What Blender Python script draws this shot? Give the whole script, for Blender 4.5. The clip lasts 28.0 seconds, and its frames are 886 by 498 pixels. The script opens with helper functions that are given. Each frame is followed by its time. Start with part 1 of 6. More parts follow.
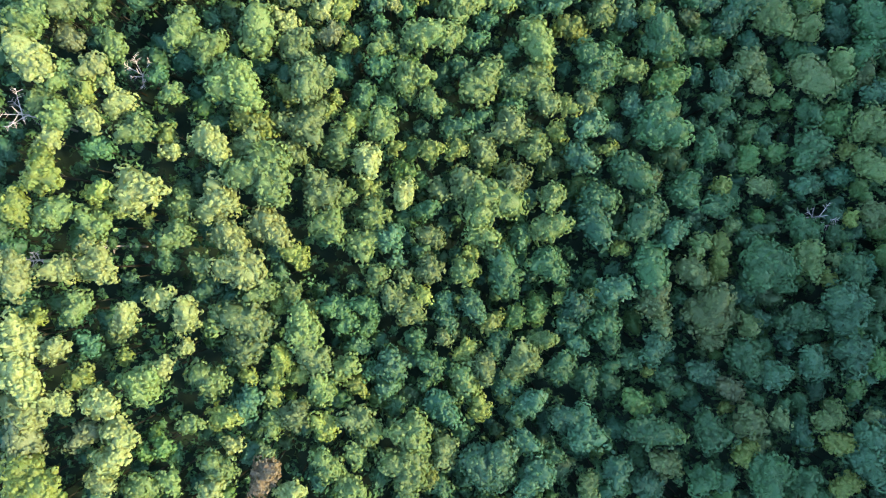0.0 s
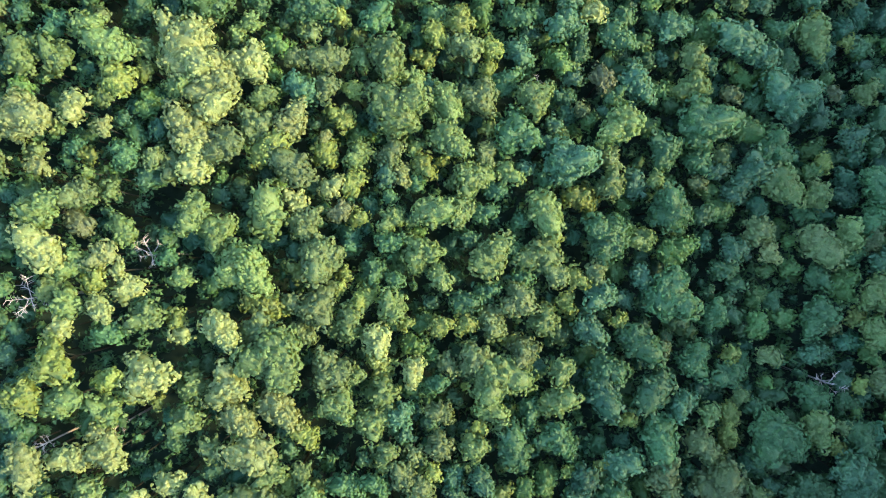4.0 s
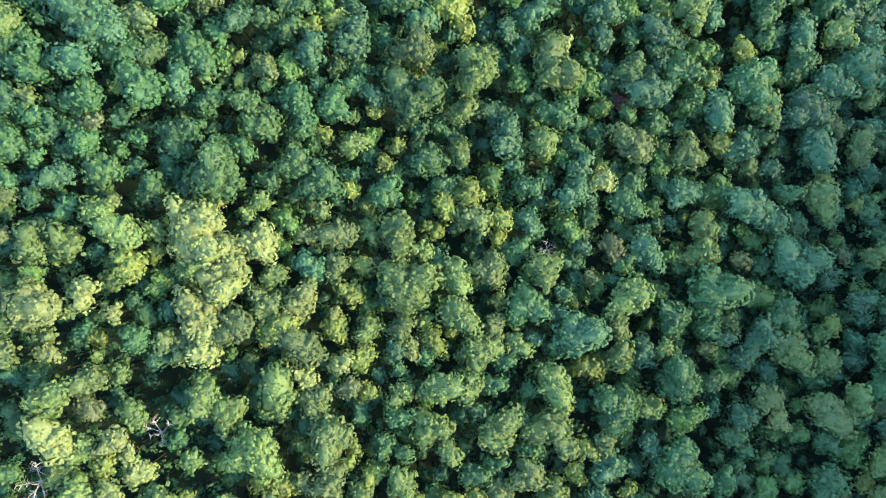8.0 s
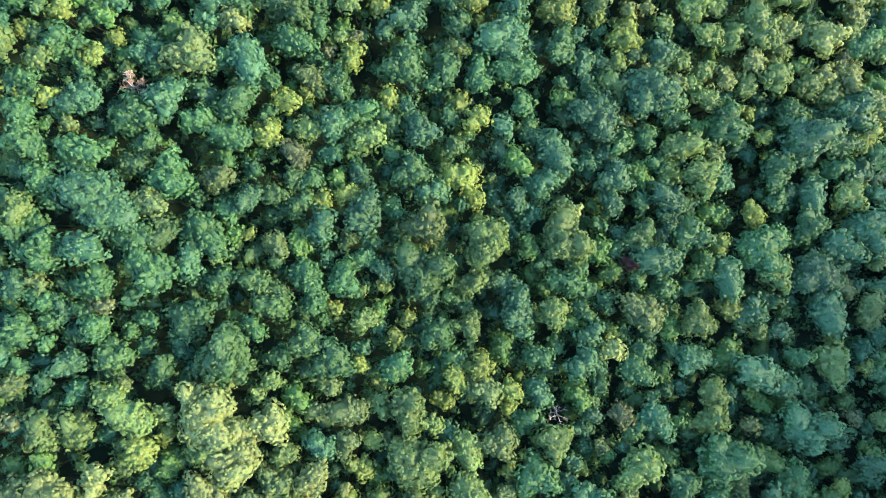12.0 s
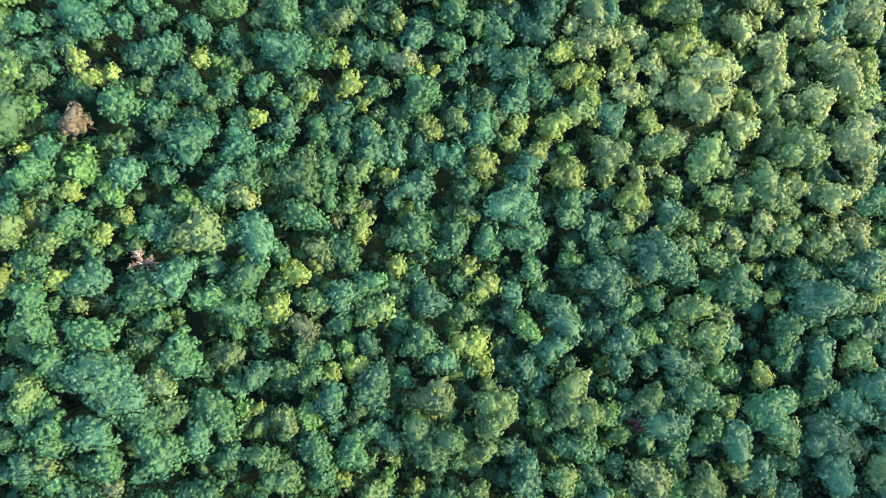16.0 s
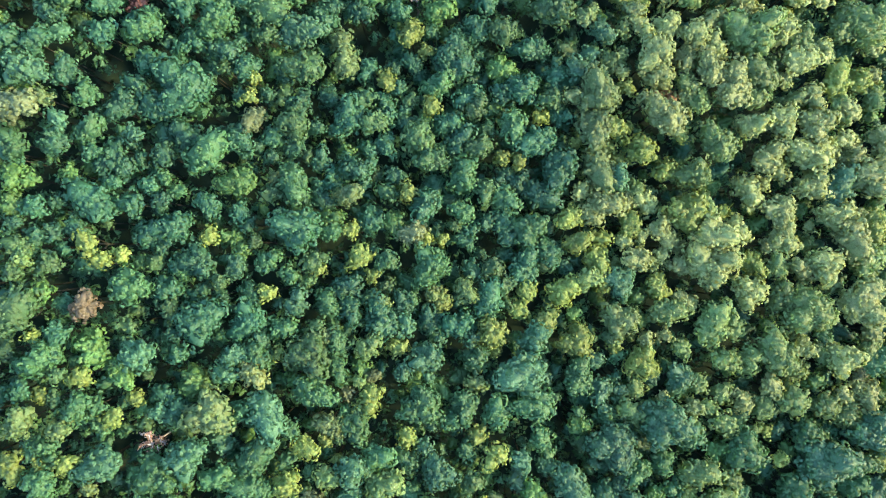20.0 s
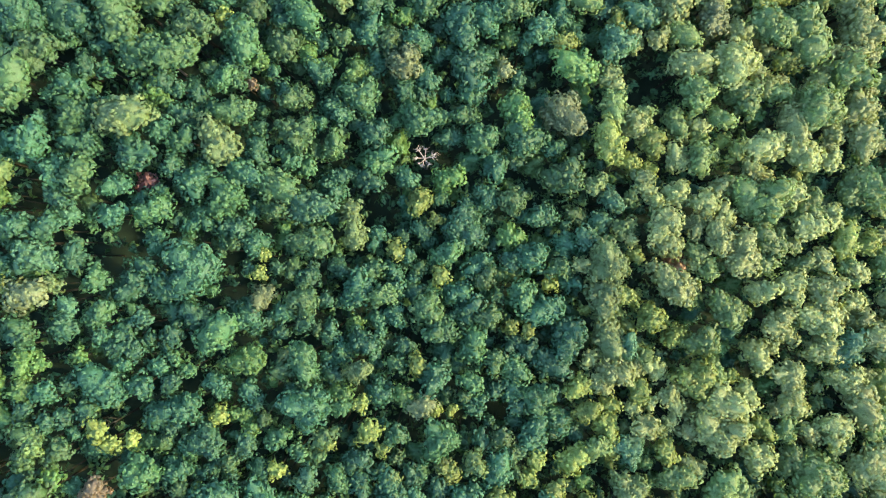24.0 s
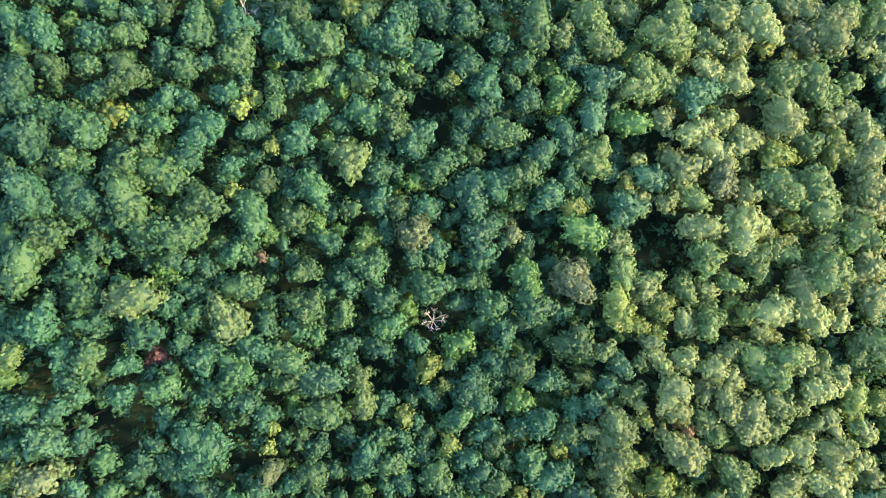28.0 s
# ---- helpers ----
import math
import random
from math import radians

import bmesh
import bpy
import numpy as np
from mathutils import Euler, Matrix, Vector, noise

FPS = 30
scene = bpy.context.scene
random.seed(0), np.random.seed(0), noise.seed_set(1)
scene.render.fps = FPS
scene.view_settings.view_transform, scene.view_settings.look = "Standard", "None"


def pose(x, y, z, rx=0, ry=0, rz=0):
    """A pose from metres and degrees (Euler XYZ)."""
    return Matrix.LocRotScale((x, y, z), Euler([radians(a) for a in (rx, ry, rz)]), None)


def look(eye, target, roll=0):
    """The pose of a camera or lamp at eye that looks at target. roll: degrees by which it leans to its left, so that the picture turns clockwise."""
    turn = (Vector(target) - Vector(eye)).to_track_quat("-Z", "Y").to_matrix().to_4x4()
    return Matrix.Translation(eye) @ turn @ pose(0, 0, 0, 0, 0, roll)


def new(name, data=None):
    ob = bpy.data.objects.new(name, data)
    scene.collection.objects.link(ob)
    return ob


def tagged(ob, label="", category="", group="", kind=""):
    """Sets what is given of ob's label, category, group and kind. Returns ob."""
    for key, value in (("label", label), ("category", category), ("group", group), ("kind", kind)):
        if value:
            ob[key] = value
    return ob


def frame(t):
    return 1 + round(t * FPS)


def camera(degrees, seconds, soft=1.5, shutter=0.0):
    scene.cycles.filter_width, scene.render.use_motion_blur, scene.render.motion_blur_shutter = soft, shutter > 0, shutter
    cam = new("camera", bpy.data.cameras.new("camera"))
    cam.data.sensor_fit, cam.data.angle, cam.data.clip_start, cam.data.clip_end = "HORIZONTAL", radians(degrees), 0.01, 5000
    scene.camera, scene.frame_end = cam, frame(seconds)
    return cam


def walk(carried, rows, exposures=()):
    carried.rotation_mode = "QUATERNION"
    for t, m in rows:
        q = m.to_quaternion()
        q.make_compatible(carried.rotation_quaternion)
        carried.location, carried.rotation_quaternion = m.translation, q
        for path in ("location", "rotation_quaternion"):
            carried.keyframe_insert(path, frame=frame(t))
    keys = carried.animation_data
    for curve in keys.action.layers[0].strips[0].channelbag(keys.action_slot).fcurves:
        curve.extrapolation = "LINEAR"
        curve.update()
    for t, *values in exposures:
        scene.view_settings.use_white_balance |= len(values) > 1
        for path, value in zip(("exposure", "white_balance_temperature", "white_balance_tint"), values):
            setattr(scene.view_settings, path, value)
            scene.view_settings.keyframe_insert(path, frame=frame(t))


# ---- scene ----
# ---- camera: level flight, lens straight down, picture's top is +y ----
cam = camera(73.0, 28.0, soft=1.15)
FLY_Z = 128.0
FLIGHT = [
    (0, 0.02, -0.24),
    (0.5, -0.19, 3.71),
    (1, -0.38, 7.65),
    (1.5, -0.62, 11.54),
    (2, -0.82, 15.47),
    (2.5, -1.09, 19.40),
    (3, -1.25, 23.28),
    (3.5, -1.42, 27.16),
    (5.5, -2.36, 42.76),
    (6, -2.56, 46.63),
    (6.5, -2.74, 50.51),
    (7, -2.94, 54.38),
    (7.5, -3.15, 58.26),
    (8, -3.32, 62.14),
    (8.5, -3.50, 66.00),
    (9, -3.76, 69.87),
    (9.5, -3.96, 73.45),
    (10, -4.23, 77.66),
    (10.5, -4.42, 81.56),
    (11, -4.71, 85.46),
    (11.5, -4.95, 89.34),
    (12, -5.18, 93.21),
    (12.5, -5.35, 96.66),
    (14.5, -6.23, 112.54),
    (15, -6.41, 116.38),
    (15.5, -6.59, 119.93),
    (16, -6.76, 123.77),
    (16.5, -7.01, 127.95),
    (17, -7.16, 131.77),
    (17.5, -7.36, 135.57),
    (18, -7.59, 139.41),
    (18.5, -7.81, 142.91),
    (19, -7.99, 146.72),
    (19.5, -8.26, 150.93),
    (20, -8.46, 154.81),
    (20.5, -8.70, 158.72),
    (21, -8.92, 162.60),
    (21.5, -9.09, 166.22),
    (23.5, -9.95, 182.28),
    (24, -10.15, 186.22),
    (24.5, -10.35, 189.83),
    (25, -10.56, 193.73),
    (25.5, -10.72, 197.60),
    (26, -10.92, 201.47),
    (26.5, -11.15, 205.73),
    (27, -11.38, 209.63),
    (27.5, -11.58, 213.19),
    (28, -11.77, 217.14),
]
walk(cam, [(t, pose(x, y, FLY_Z)) for t, x, y in FLIGHT], [(0.0, 2.84, 6500, 4), (5.0, 2.82, 6500, 4), (10.0, 2.83, 6200, 1), (17.0, 2.88, 6200, 1), (23.0, 2.82, 6500, 5), (28.0, 2.77, 6600, 7)])

# ---- sky and sun: low hazy sun from +x ----
SUN_AZ, SUN_EL = radians(-8), radians(28)      # azimuth counted from +x towards +y
world = bpy.data.worlds.new("sky")
scene.world = world
world.use_nodes = True
wn, wl = world.node_tree.nodes, world.node_tree.links
sky = wn.new("ShaderNodeTexSky")
sky.sky_type, sky.sun_disc = "NISHITA", False
sky.sun_elevation = SUN_EL
sky.sun_rotation = math.pi / 2 - SUN_AZ
sky.air_density, sky.dust_density = 1.0, 0.7
wn["Background"].inputs["Strength"].default_value = 0.15
wl.new(sky.outputs[0], wn["Background"].inputs["Color"])

sun_data = bpy.data.lights.new("sun", "SUN")
sun_data.energy, sun_data.angle, sun_data.color = 2.1, radians(6.5), (1.0, 0.73, 0.35)
sun = new("sun", sun_data)
sun_way = Vector((math.cos(SUN_EL) * math.cos(SUN_AZ), math.cos(SUN_EL) * math.sin(SUN_AZ), math.sin(SUN_EL)))
sun.matrix_world = look(sun_way * 600, (0, 0, 0))


# ---- materials ----
def nodes_of(name):
    m = bpy.data.materials.new(name)
    m.use_nodes = True
    m.node_tree.nodes.clear()
    return m, m.node_tree.nodes, m.node_tree.links


def value(n, kind, **inputs):
    node = n.new(kind)
    for k, v in inputs.items():
        node.inputs[k].default_value = v
    return node


def leaf_material(name, colour, gloss=0.55, through_light=0.36):
    """Leaves: each spray a little lighter or darker, each tree a little off in hue, some light shining through."""
    m, n, l = nodes_of(name)
    geo, info = n.new("ShaderNodeNewGeometry"), n.new("ShaderNodeObjectInfo")
    patches = value(n, "ShaderNodeTexNoise", Scale=0.9, Detail=2.0)
    l.new(geo.outputs["Position"], patches.inputs["Vector"])
    sprays = value(n, "ShaderNodeMapRange", **{"To Min": 0.93, "To Max": 1.07})
    l.new(geo.outputs["Random Per Island"], sprays.inputs["Value"])
    tone, mixed, part_of = n.new("ShaderNodeAttribute"), n.new("ShaderNodeMath"), n.new("ShaderNodeMath")
    tone.attribute_name, part_of.operation = "tone", "FRACT"
    l.new(info.outputs["Random"], mixed.inputs[0]), l.new(tone.outputs["Fac"], mixed.inputs[1])
    l.new(mixed.outputs[0], part_of.inputs[0])
    trees = value(n, "ShaderNodeMapRange", **{"To Min": 0.78, "To Max": 1.24})
    l.new(part_of.outputs[0], trees.inputs["Value"])
    both = n.new("ShaderNodeMath")
    both.operation = "MULTIPLY"
    l.new(sprays.outputs[0], both.inputs[0]), l.new(trees.outputs[0], both.inputs[1])
    grain = value(n, "ShaderNodeTexNoise", Scale=4.2, Detail=3.0, Roughness=0.75)
    l.new(geo.outputs["Position"], grain.inputs["Vector"])
    flecks = value(n, "ShaderNodeMapRange", **{"From Min": 0.3, "From Max": 0.7, "To Min": 0.76, "To Max": 1.26})
    l.new(grain.outputs["Fac"], flecks.inputs["Value"])
    all_of = n.new("ShaderNodeMath")
    all_of.operation = "MULTIPLY"
    l.new(both.outputs[0], all_of.inputs[0]), l.new(flecks.outputs[0], all_of.inputs[1])
    hue = value(n, "ShaderNodeHueSaturation", Color=(*colour, 1))
    turn = value(n, "ShaderNodeMapRange", **{"From Min": 0.3, "From Max": 0.7, "To Min": 0.485, "To Max": 0.515})
    l.new(patches.outputs["Fac"], turn.inputs["Value"])
    l.new(turn.outputs[0], hue.inputs["Hue"])
    l.new(all_of.outputs[0], hue.inputs["Value"])
    p = value(n, "ShaderNodeBsdfPrincipled", Roughness=gloss)
    p.inputs["Specular IOR Level"].default_value = 0.45
    relief = value(n, "ShaderNodeBump", Strength=0.75, Distance=0.14)
    fine = value(n, "ShaderNodeTexNoise", Scale=7.0, Detail=2.0)
    l.new(geo.outputs["Position"], fine.inputs["Vector"])
    l.new(fine.outputs["Fac"], relief.inputs["Height"]), l.new(relief.outputs[0], p.inputs["Normal"])
    t = n.new("ShaderNodeBsdfTranslucent")
    mix = value(n, "ShaderNodeMixShader", Fac=through_light)
    warm = value(n, "ShaderNodeMix", Factor=0.5)
    warm.data_type, warm.blend_type = "RGBA", "MULTIPLY"
    warm.inputs["Factor"].default_value = 0.6
    warm.inputs["B"].default_value = (1.0, 1.0, 0.6, 1)
    l.new(hue.outputs[0], warm.inputs["A"])
    l.new(hue.outputs[0], p.inputs["Base Color"])
    l.new(warm.outputs["Result"], t.inputs["Color"])
    l.new(p.outputs[0], mix.inputs[1]), l.new(t.outputs[0], mix.inputs[2])
    out = n.new("ShaderNodeOutputMaterial")
    l.new(mix.outputs[0], out.inputs[0])
    return m


def rough_material(name, a, b, scale, bump=0.4, roughness=0.9):
    """Earth, litter and bark: two colours in coarse and fine grain, with relief."""
    m, n, l = nodes_of(name)
    geo = n.new("ShaderNodeNewGeometry")
    coarse, fine = value(n, "ShaderNodeTexNoise", Scale=scale, Detail=6.0), value(n, "ShaderNodeTexNoise", Scale=scale * 9, Detail=4.0)
    for node in (coarse, fine):
        l.new(geo.outputs["Position"], node.inputs["Vector"])
    add = n.new("ShaderNodeMath")
    add.operation = "MULTIPLY_ADD"
    add.inputs[1].default_value = 0.5
    l.new(fine.outputs["Fac"], add.inputs[0]), l.new(coarse.outputs["Fac"], add.inputs[2])
    ramp = n.new("ShaderNodeValToRGB")
    ramp.color_ramp.elements[0].position, ramp.color_ramp.elements[0].color = 0.5, (*a, 1)
    ramp.color_ramp.elements[1].position, ramp.color_ramp.elements[1].color = 1.0, (*b, 1)
    l.new(add.outputs[0], ramp.inputs[0])
    p = value(n, "ShaderNodeBsdfPrincipled", Roughness=roughness)
    p.inputs["Specular IOR Level"].default_value = 0.2
    l.new(ramp.outputs[0], p.inputs["Base Color"])
    b_ = value(n, "ShaderNodeBump", Strength=bump, Distance=0.1)
    l.new(fine.outputs["Fac"], b_.inputs["Height"]), l.new(b_.outputs[0], p.inputs["Normal"])
    out = n.new("ShaderNodeOutputMaterial")
    l.new(p.outputs[0], out.inputs[0])
    return m


LEAVES = {
    "light": leaf_material("leaves_light_green", (0.106, 0.175, 0.056)),
    "pale": leaf_material("leaves_blue_green", (0.050, 0.130, 0.066)),
    "yellow": leaf_material("leaves_yellow_green", (0.148, 0.205, 0.048)),
    "olive": leaf_material("leaves_olive", (0.096, 0.148, 0.054)),
    "green": leaf_material("leaves_mid_green", (0.048, 0.128, 0.050)),
    "deep": leaf_material("leaves_deep_green", (0.033, 0.106, 0.053)),
    # Darker copy of light green: shade of dimmer stands is put in the colour.
    "moss": leaf_material("leaves_shaded_green", (0.050, 0.110, 0.040)),
    "fresh": leaf_material("leaves_fresh_green", (0.076, 0.165, 0.046)),
    "tan": leaf_material("leaves_tan", (0.102, 0.135, 0.060)),
    "brown": leaf_material("leaves_dry_brown", (0.150, 0.120, 0.074)),
    # Paler copy of light green: direct sun is put into the colour.
    "bright": leaf_material("leaves_sunlit_pale_green", (0.184, 0.236, 0.086)),
    "silver": leaf_material("leaves_silver", (0.210, 0.250, 0.180)),
    "rust": leaf_material("leaves_rust", (0.170, 0.085, 0.080)),
    "dry": leaf_material("leaves_withered", (0.300, 0.185, 0.130)),
    "orange": leaf_material("leaves_orange", (0.240, 0.155, 0.080)),
}
SHRUB = leaf_material("leaves_undergrowth", (0.060, 0.150, 0.062))
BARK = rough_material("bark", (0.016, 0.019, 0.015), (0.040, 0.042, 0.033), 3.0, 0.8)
DEAD_WOOD = rough_material("weathered_wood", (0.24, 0.21, 0.20), (0.50, 0.46, 0.43), 3.0, 0.5)
# Near-black green: the shade between crowns is put into the floor's colour.
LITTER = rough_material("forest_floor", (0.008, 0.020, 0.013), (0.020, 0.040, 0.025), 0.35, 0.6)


# ---- the lie of the land ----
def smooth(a, b, v):
    s = np.clip((v - a) / (b - a), 0, 1)
    return s * s * (3 - 2 * s)


def canopy(x, y):
    """Height of the closed canopy over the flown strip; it falls gently towards +x."""
    u, v = np.clip(x, -110, 110) / 80, (np.clip(y, -70, 290) - 108) / 150
    z = 128 - 107.97 - 8.96 * u - 3.39 * v + 1.93 * u * u - 1.59 * u * v + 0.97 * v * v + 2.03 * u * v * v + 0.42 * v ** 3
    z = z - 3.0 * np.exp(-(((x + 24) / 20) ** 2 + ((y - 196) / 20) ** 2)) + 2.2 * np.exp(-(((x - 45) / 30) ** 2 + ((y - 192) / 22) ** 2))
    return z


def shade_ridge(x, y):
    """Unseen wooded ridge added on the sun's side to shade the flown strip's beginning."""
    along, across = x * math.cos(SUN_AZ) + y * math.sin(SUN_AZ), y * math.cos(SUN_AZ) - x * math.sin(SUN_AZ)
    crest = np.interp(across, [-420, -220, -30, 10, 40, 62, 90, 125, 150, 185], [0, 108, 108, 105, 101, 101, 98, 80, 44, 0])
    return crest * smooth(120, 230, along) * (1 - smooth(245, 430, along)) * smooth(90, 122, x)


def ground(x, y):
    return canopy(x, y) - 19 + shade_ridge(x, y)


def sheet(name, xs, ys, material):
    gx, gy = np.meshgrid(xs, ys)
    gz = ground(gx, gy)
    verts = np.c_[gx.ravel(), gy.ravel(), gz.ravel()]
    w, h = len(xs), len(ys)
    i = (np.arange(h - 1)[:, None] * w + np.arange(w - 1)).ravel()
    faces = np.c_[i, i + 1, i + w + 1, i + w]
    me = bpy.data.meshes.new(name)
    me.from_pydata(verts.tolist(), [], faces.tolist())
    me.materials.append(material)
    me.polygons.foreach_set("use_smooth", [True] * len(me.polygons))
    return new(name, me)


def axis(lo, hi, step):
    far = [500, 700, 1000, 1600, 2500, 4000]
    return np.r_[[lo - f for f in reversed(far)], np.arange(lo, hi + 1, step), [hi + f for f in far]]


tagged(sheet("ground", axis(-300, 480, 6.0), axis(-300, 520, 6.0), LITTER), "forest floor of leaf litter and earth, darkened as by shade", "ground", kind="structure")

# ---- crowns: lobes of leaf sprays round a dense heart ----
rng = np.random.default_rng(7)


def unit(v):
    return v / np.maximum(np.linalg.norm(v, axis=-1, keepdims=True), 1e-6)


def sprays(centres, normals, size, tilt=0.28):
    """Ragged blades of leaves, each folded along its middle."""
    k = len(centres)
    nrm = unit(normals + rng.normal(0, tilt, (k, 3)))
    side = unit(np.cross(nrm, rng.normal(0, 1, (k, 3))))
    up = np.cross(nrm, side)
    size = size * rng.uniform(0.6, 1.45, (k, 1))

    def corner(a, b_, h):
        return centres + size * (side * (a + rng.uniform(-0.25, 0.25, (k, 1))) + up * (b_ + rng.uniform(-0.25, 0.25, (k, 1))) + nrm * (h + rng.uniform(-0.12, 0.12, (k, 1))))

    verts = np.stack([corner(-1.15, 0, 0.1), corner(0, -0.8, -0.35), corner(1.15, 0, 0.1), corner(0, 0.8, -0.35)], 1)
    base = np.arange(k)[:, None] * 4
    faces = np.concatenate([np.c_[base, base + 1, base + 2], np.c_[base, base + 2, base + 3]])
    return verts.reshape(-1, 3), faces


def clumps(centres, normals, size, tilt=0.16):
    """Rounded tufts of leaves, each a small uneven dome with a ragged rim."""
    k = len(centres)
    nrm = unit(normals + rng.normal(0, tilt, (k, 3)))
    side = unit(np.cross(nrm, rng.normal(0, 1, (k, 3))))
    up = np.cross(nrm, side)
    size = size * rng.uniform(0.75, 1.3, (k, 1))
    verts = [centres + size * nrm * rng.uniform(0.28, 0.56, (k, 1))]
    for j in range(4):
        turn, out = j * 1.5708 + rng.uniform(-0.4, 0.4, (k, 1)), rng.uniform(0.75, 1.4, (k, 1))
        verts.append(centres + size * (out * (side * np.cos(turn) + up * np.sin(turn)) - nrm * rng.uniform(0.1, 0.55, (k, 1))))
    base = np.arange(k)[:, None] * 5
    faces = np.stack([np.c_[base, base + 1 + j, base + 1 + (j + 1) % 4] for j in range(4)], 1)
    return np.stack(verts, 1).reshape(-1, 3), faces.reshape(-1, 3)


def joined(pieces):
    sizes = np.cumsum([0] + [len(v) for v, f in pieces[:-1]])
    return np.concatenate([v for v, f in pieces]), np.concatenate([f + b for (v, f), b in zip(pieces, sizes)])


def triangles(name, verts, faces, *materials, core=0):
    """A mesh from arrays of corners and triangles."""
    me = bpy.data.meshes.new(name)
    me.vertices.add(len(verts)), me.loops.add(faces.size), me.polygons.add(len(faces))
    me.vertices.foreach_set("co", np.ascontiguousarray(verts, np.float32).ravel())
    me.loops.foreach_set("vertex_index", np.ascontiguousarray(faces, np.int32).ravel())
    me.polygons.foreach_set("loop_start", np.arange(0, faces.size, 3, dtype=np.int32))
    me.polygons.foreach_set("loop_total", np.full(len(faces), 3, np.int32))
    for m in materials:
        me.materials.append(m)
    me.polygons.foreach_set("use_smooth", np.full(len(faces), core > 0))
    me.update(calc_edges=True)
    return me


def build(name, pieces, material):
    return triangles(name, *joined(pieces), material)


def dome(count):
    """Directions spread evenly over the upper three quarters of a ball."""
    i = np.arange(count) + 0.5
    polar, turn = np.arccos(1 - 1.2 * i / count), math.pi * (1 + 5 ** 0.5) * i + rng.uniform(0, 6)
    return np.c_[np.sin(polar) * np.cos(turn), np.sin(polar) * np.sin(turn), np.cos(polar)]


def crown_mesh(r, billow, seed):
    """A rounded crown of radius r: boughs that billow out of it, covered with leaf clusters, over a dense heart."""
    global rng
    rng = np.random.default_rng(seed)
    many = int(9 + 2.3 * r * r)
    boughs = unit(dome(many) + rng.normal(0, 0.13, (many, 3)))
    swell = rng.uniform(0.65, 1.35, many)
    wide = 1.05 * (3 / many) ** 0.5
    lobes = unit(dome(9) + rng.normal(0, 0.25, (9, 3)))
    full = rng.uniform(0.45, 1.4, 9)
    a0, a1 = rng.uniform(0, 6.28, 2)
    high = rng.uniform(0.68, 0.88)

    def surface(u, leafy=True):
        far = np.linalg.norm(u[:, None] - boughs[None], axis=2) / wide
        rise = np.sqrt(np.clip(1 - far ** 2, 0, 1)) * swell
        best = rise.argmax(1)
        broad = (np.sqrt(np.clip(1 - (np.linalg.norm(u[:, None] - lobes[None], axis=2) / 0.8) ** 2, 0, 1)) * full).max(1)
        az = np.arctan2(u[:, 1], u[:, 0])
        uneven = 1.13 + 0.17 * np.sin(2 * az + a0) + 0.15 * np.sin(3 * az + a1)
        out = r * (1 - billow - 0.85 * wide + billow * broad + wide * (1.1 if leafy else 0.75) * rise.max(1)) * uneven
        lean = unit(u + 1.5 * (u - boughs[best]) / wide)
        return u * out[:, None] * (1, 1, high), lean

    count = int(6 * r * r + 24)
    u = np.r_[unit(dome(count) + rng.normal(0, 0.06, (count, 3))), [(0, 0, -1), (0.6, 0.3, -0.74), (-0.6, 0.3, -0.74), (0, -0.67, -0.74)]]
    hull = bmesh.new()
    for way in u:
        hull.verts.new(way)
    hull.verts.index_update()
    bmesh.ops.convex_hull(hull, input=hull.verts[:])
    bmesh.ops.recalc_face_normals(hull, faces=hull.faces[:])
    hull.verts.index_update()
    ways = np.array([v.co[:] for v in hull.verts])
    faces = np.array([[v.index for v in f.verts] for f in hull.faces])
    hull.free()
    skin, lean = surface(ways, False)
    skin = skin * np.where(ways[:, 2:] < -0.5, (0.6, 0.6, 0.6), (0.95, 0.95, 0.95))
    skin = skin + lean * rng.normal(0, 0.08, (len(skin), 1)) + rng.normal(0, 0.05, skin.shape)
    u = unit(dome(int(37 * r * r + 12)) + rng.normal(0, 0.09, (int(37 * r * r + 12), 3)))
    p, n = surface(u)
    v, f = joined([(skin, faces), clumps(p + n * rng.normal(0.0, 0.045, (len(p), 1)), n, 0.25 + 0.01 * r)])
    return v, f, len(faces)


SIZES = [1.2, 1.7, 2.2, 2.8, 3.6, 4.8, 6.2]
CROWNS = [[crown_mesh(r, s, 100 * j + k) for k, s in enumerate((0.48, 0.6, 0.54, 0.42))] for j, r in enumerate(SIZES)]
CROWN_MESHES = [[triangles("crown", v, f, LEAVES["green"], core=c) for v, f, c in row] for row in CROWNS]


def tube(path, radii, sides=6):
    path = np.array(path, float)
    verts, faces = [], []
    for j, (p, q) in enumerate(zip(path, radii)):
        way = unit(path[min(j + 1, len(path) - 1)] - path[max(j - 1, 0)])
        a = unit(np.cross(way, [0.3, 0.9, 0.2]))
        b = np.cross(way, a)
        turn = np.arange(sides) * 2 * math.pi / sides
        verts.append(p + q * (np.cos(turn)[:, None] * a + np.sin(turn)[:, None] * b))
        if j:
            i = np.arange(sides)
            n = (i + 1) % sides
            o = (j - 1) * sides
            faces += [np.c_[o + i, o + n, o + sides + n], np.c_[o + i, o + sides + n, o + sides + i]]
    return np.concatenate(verts), np.concatenate(faces)


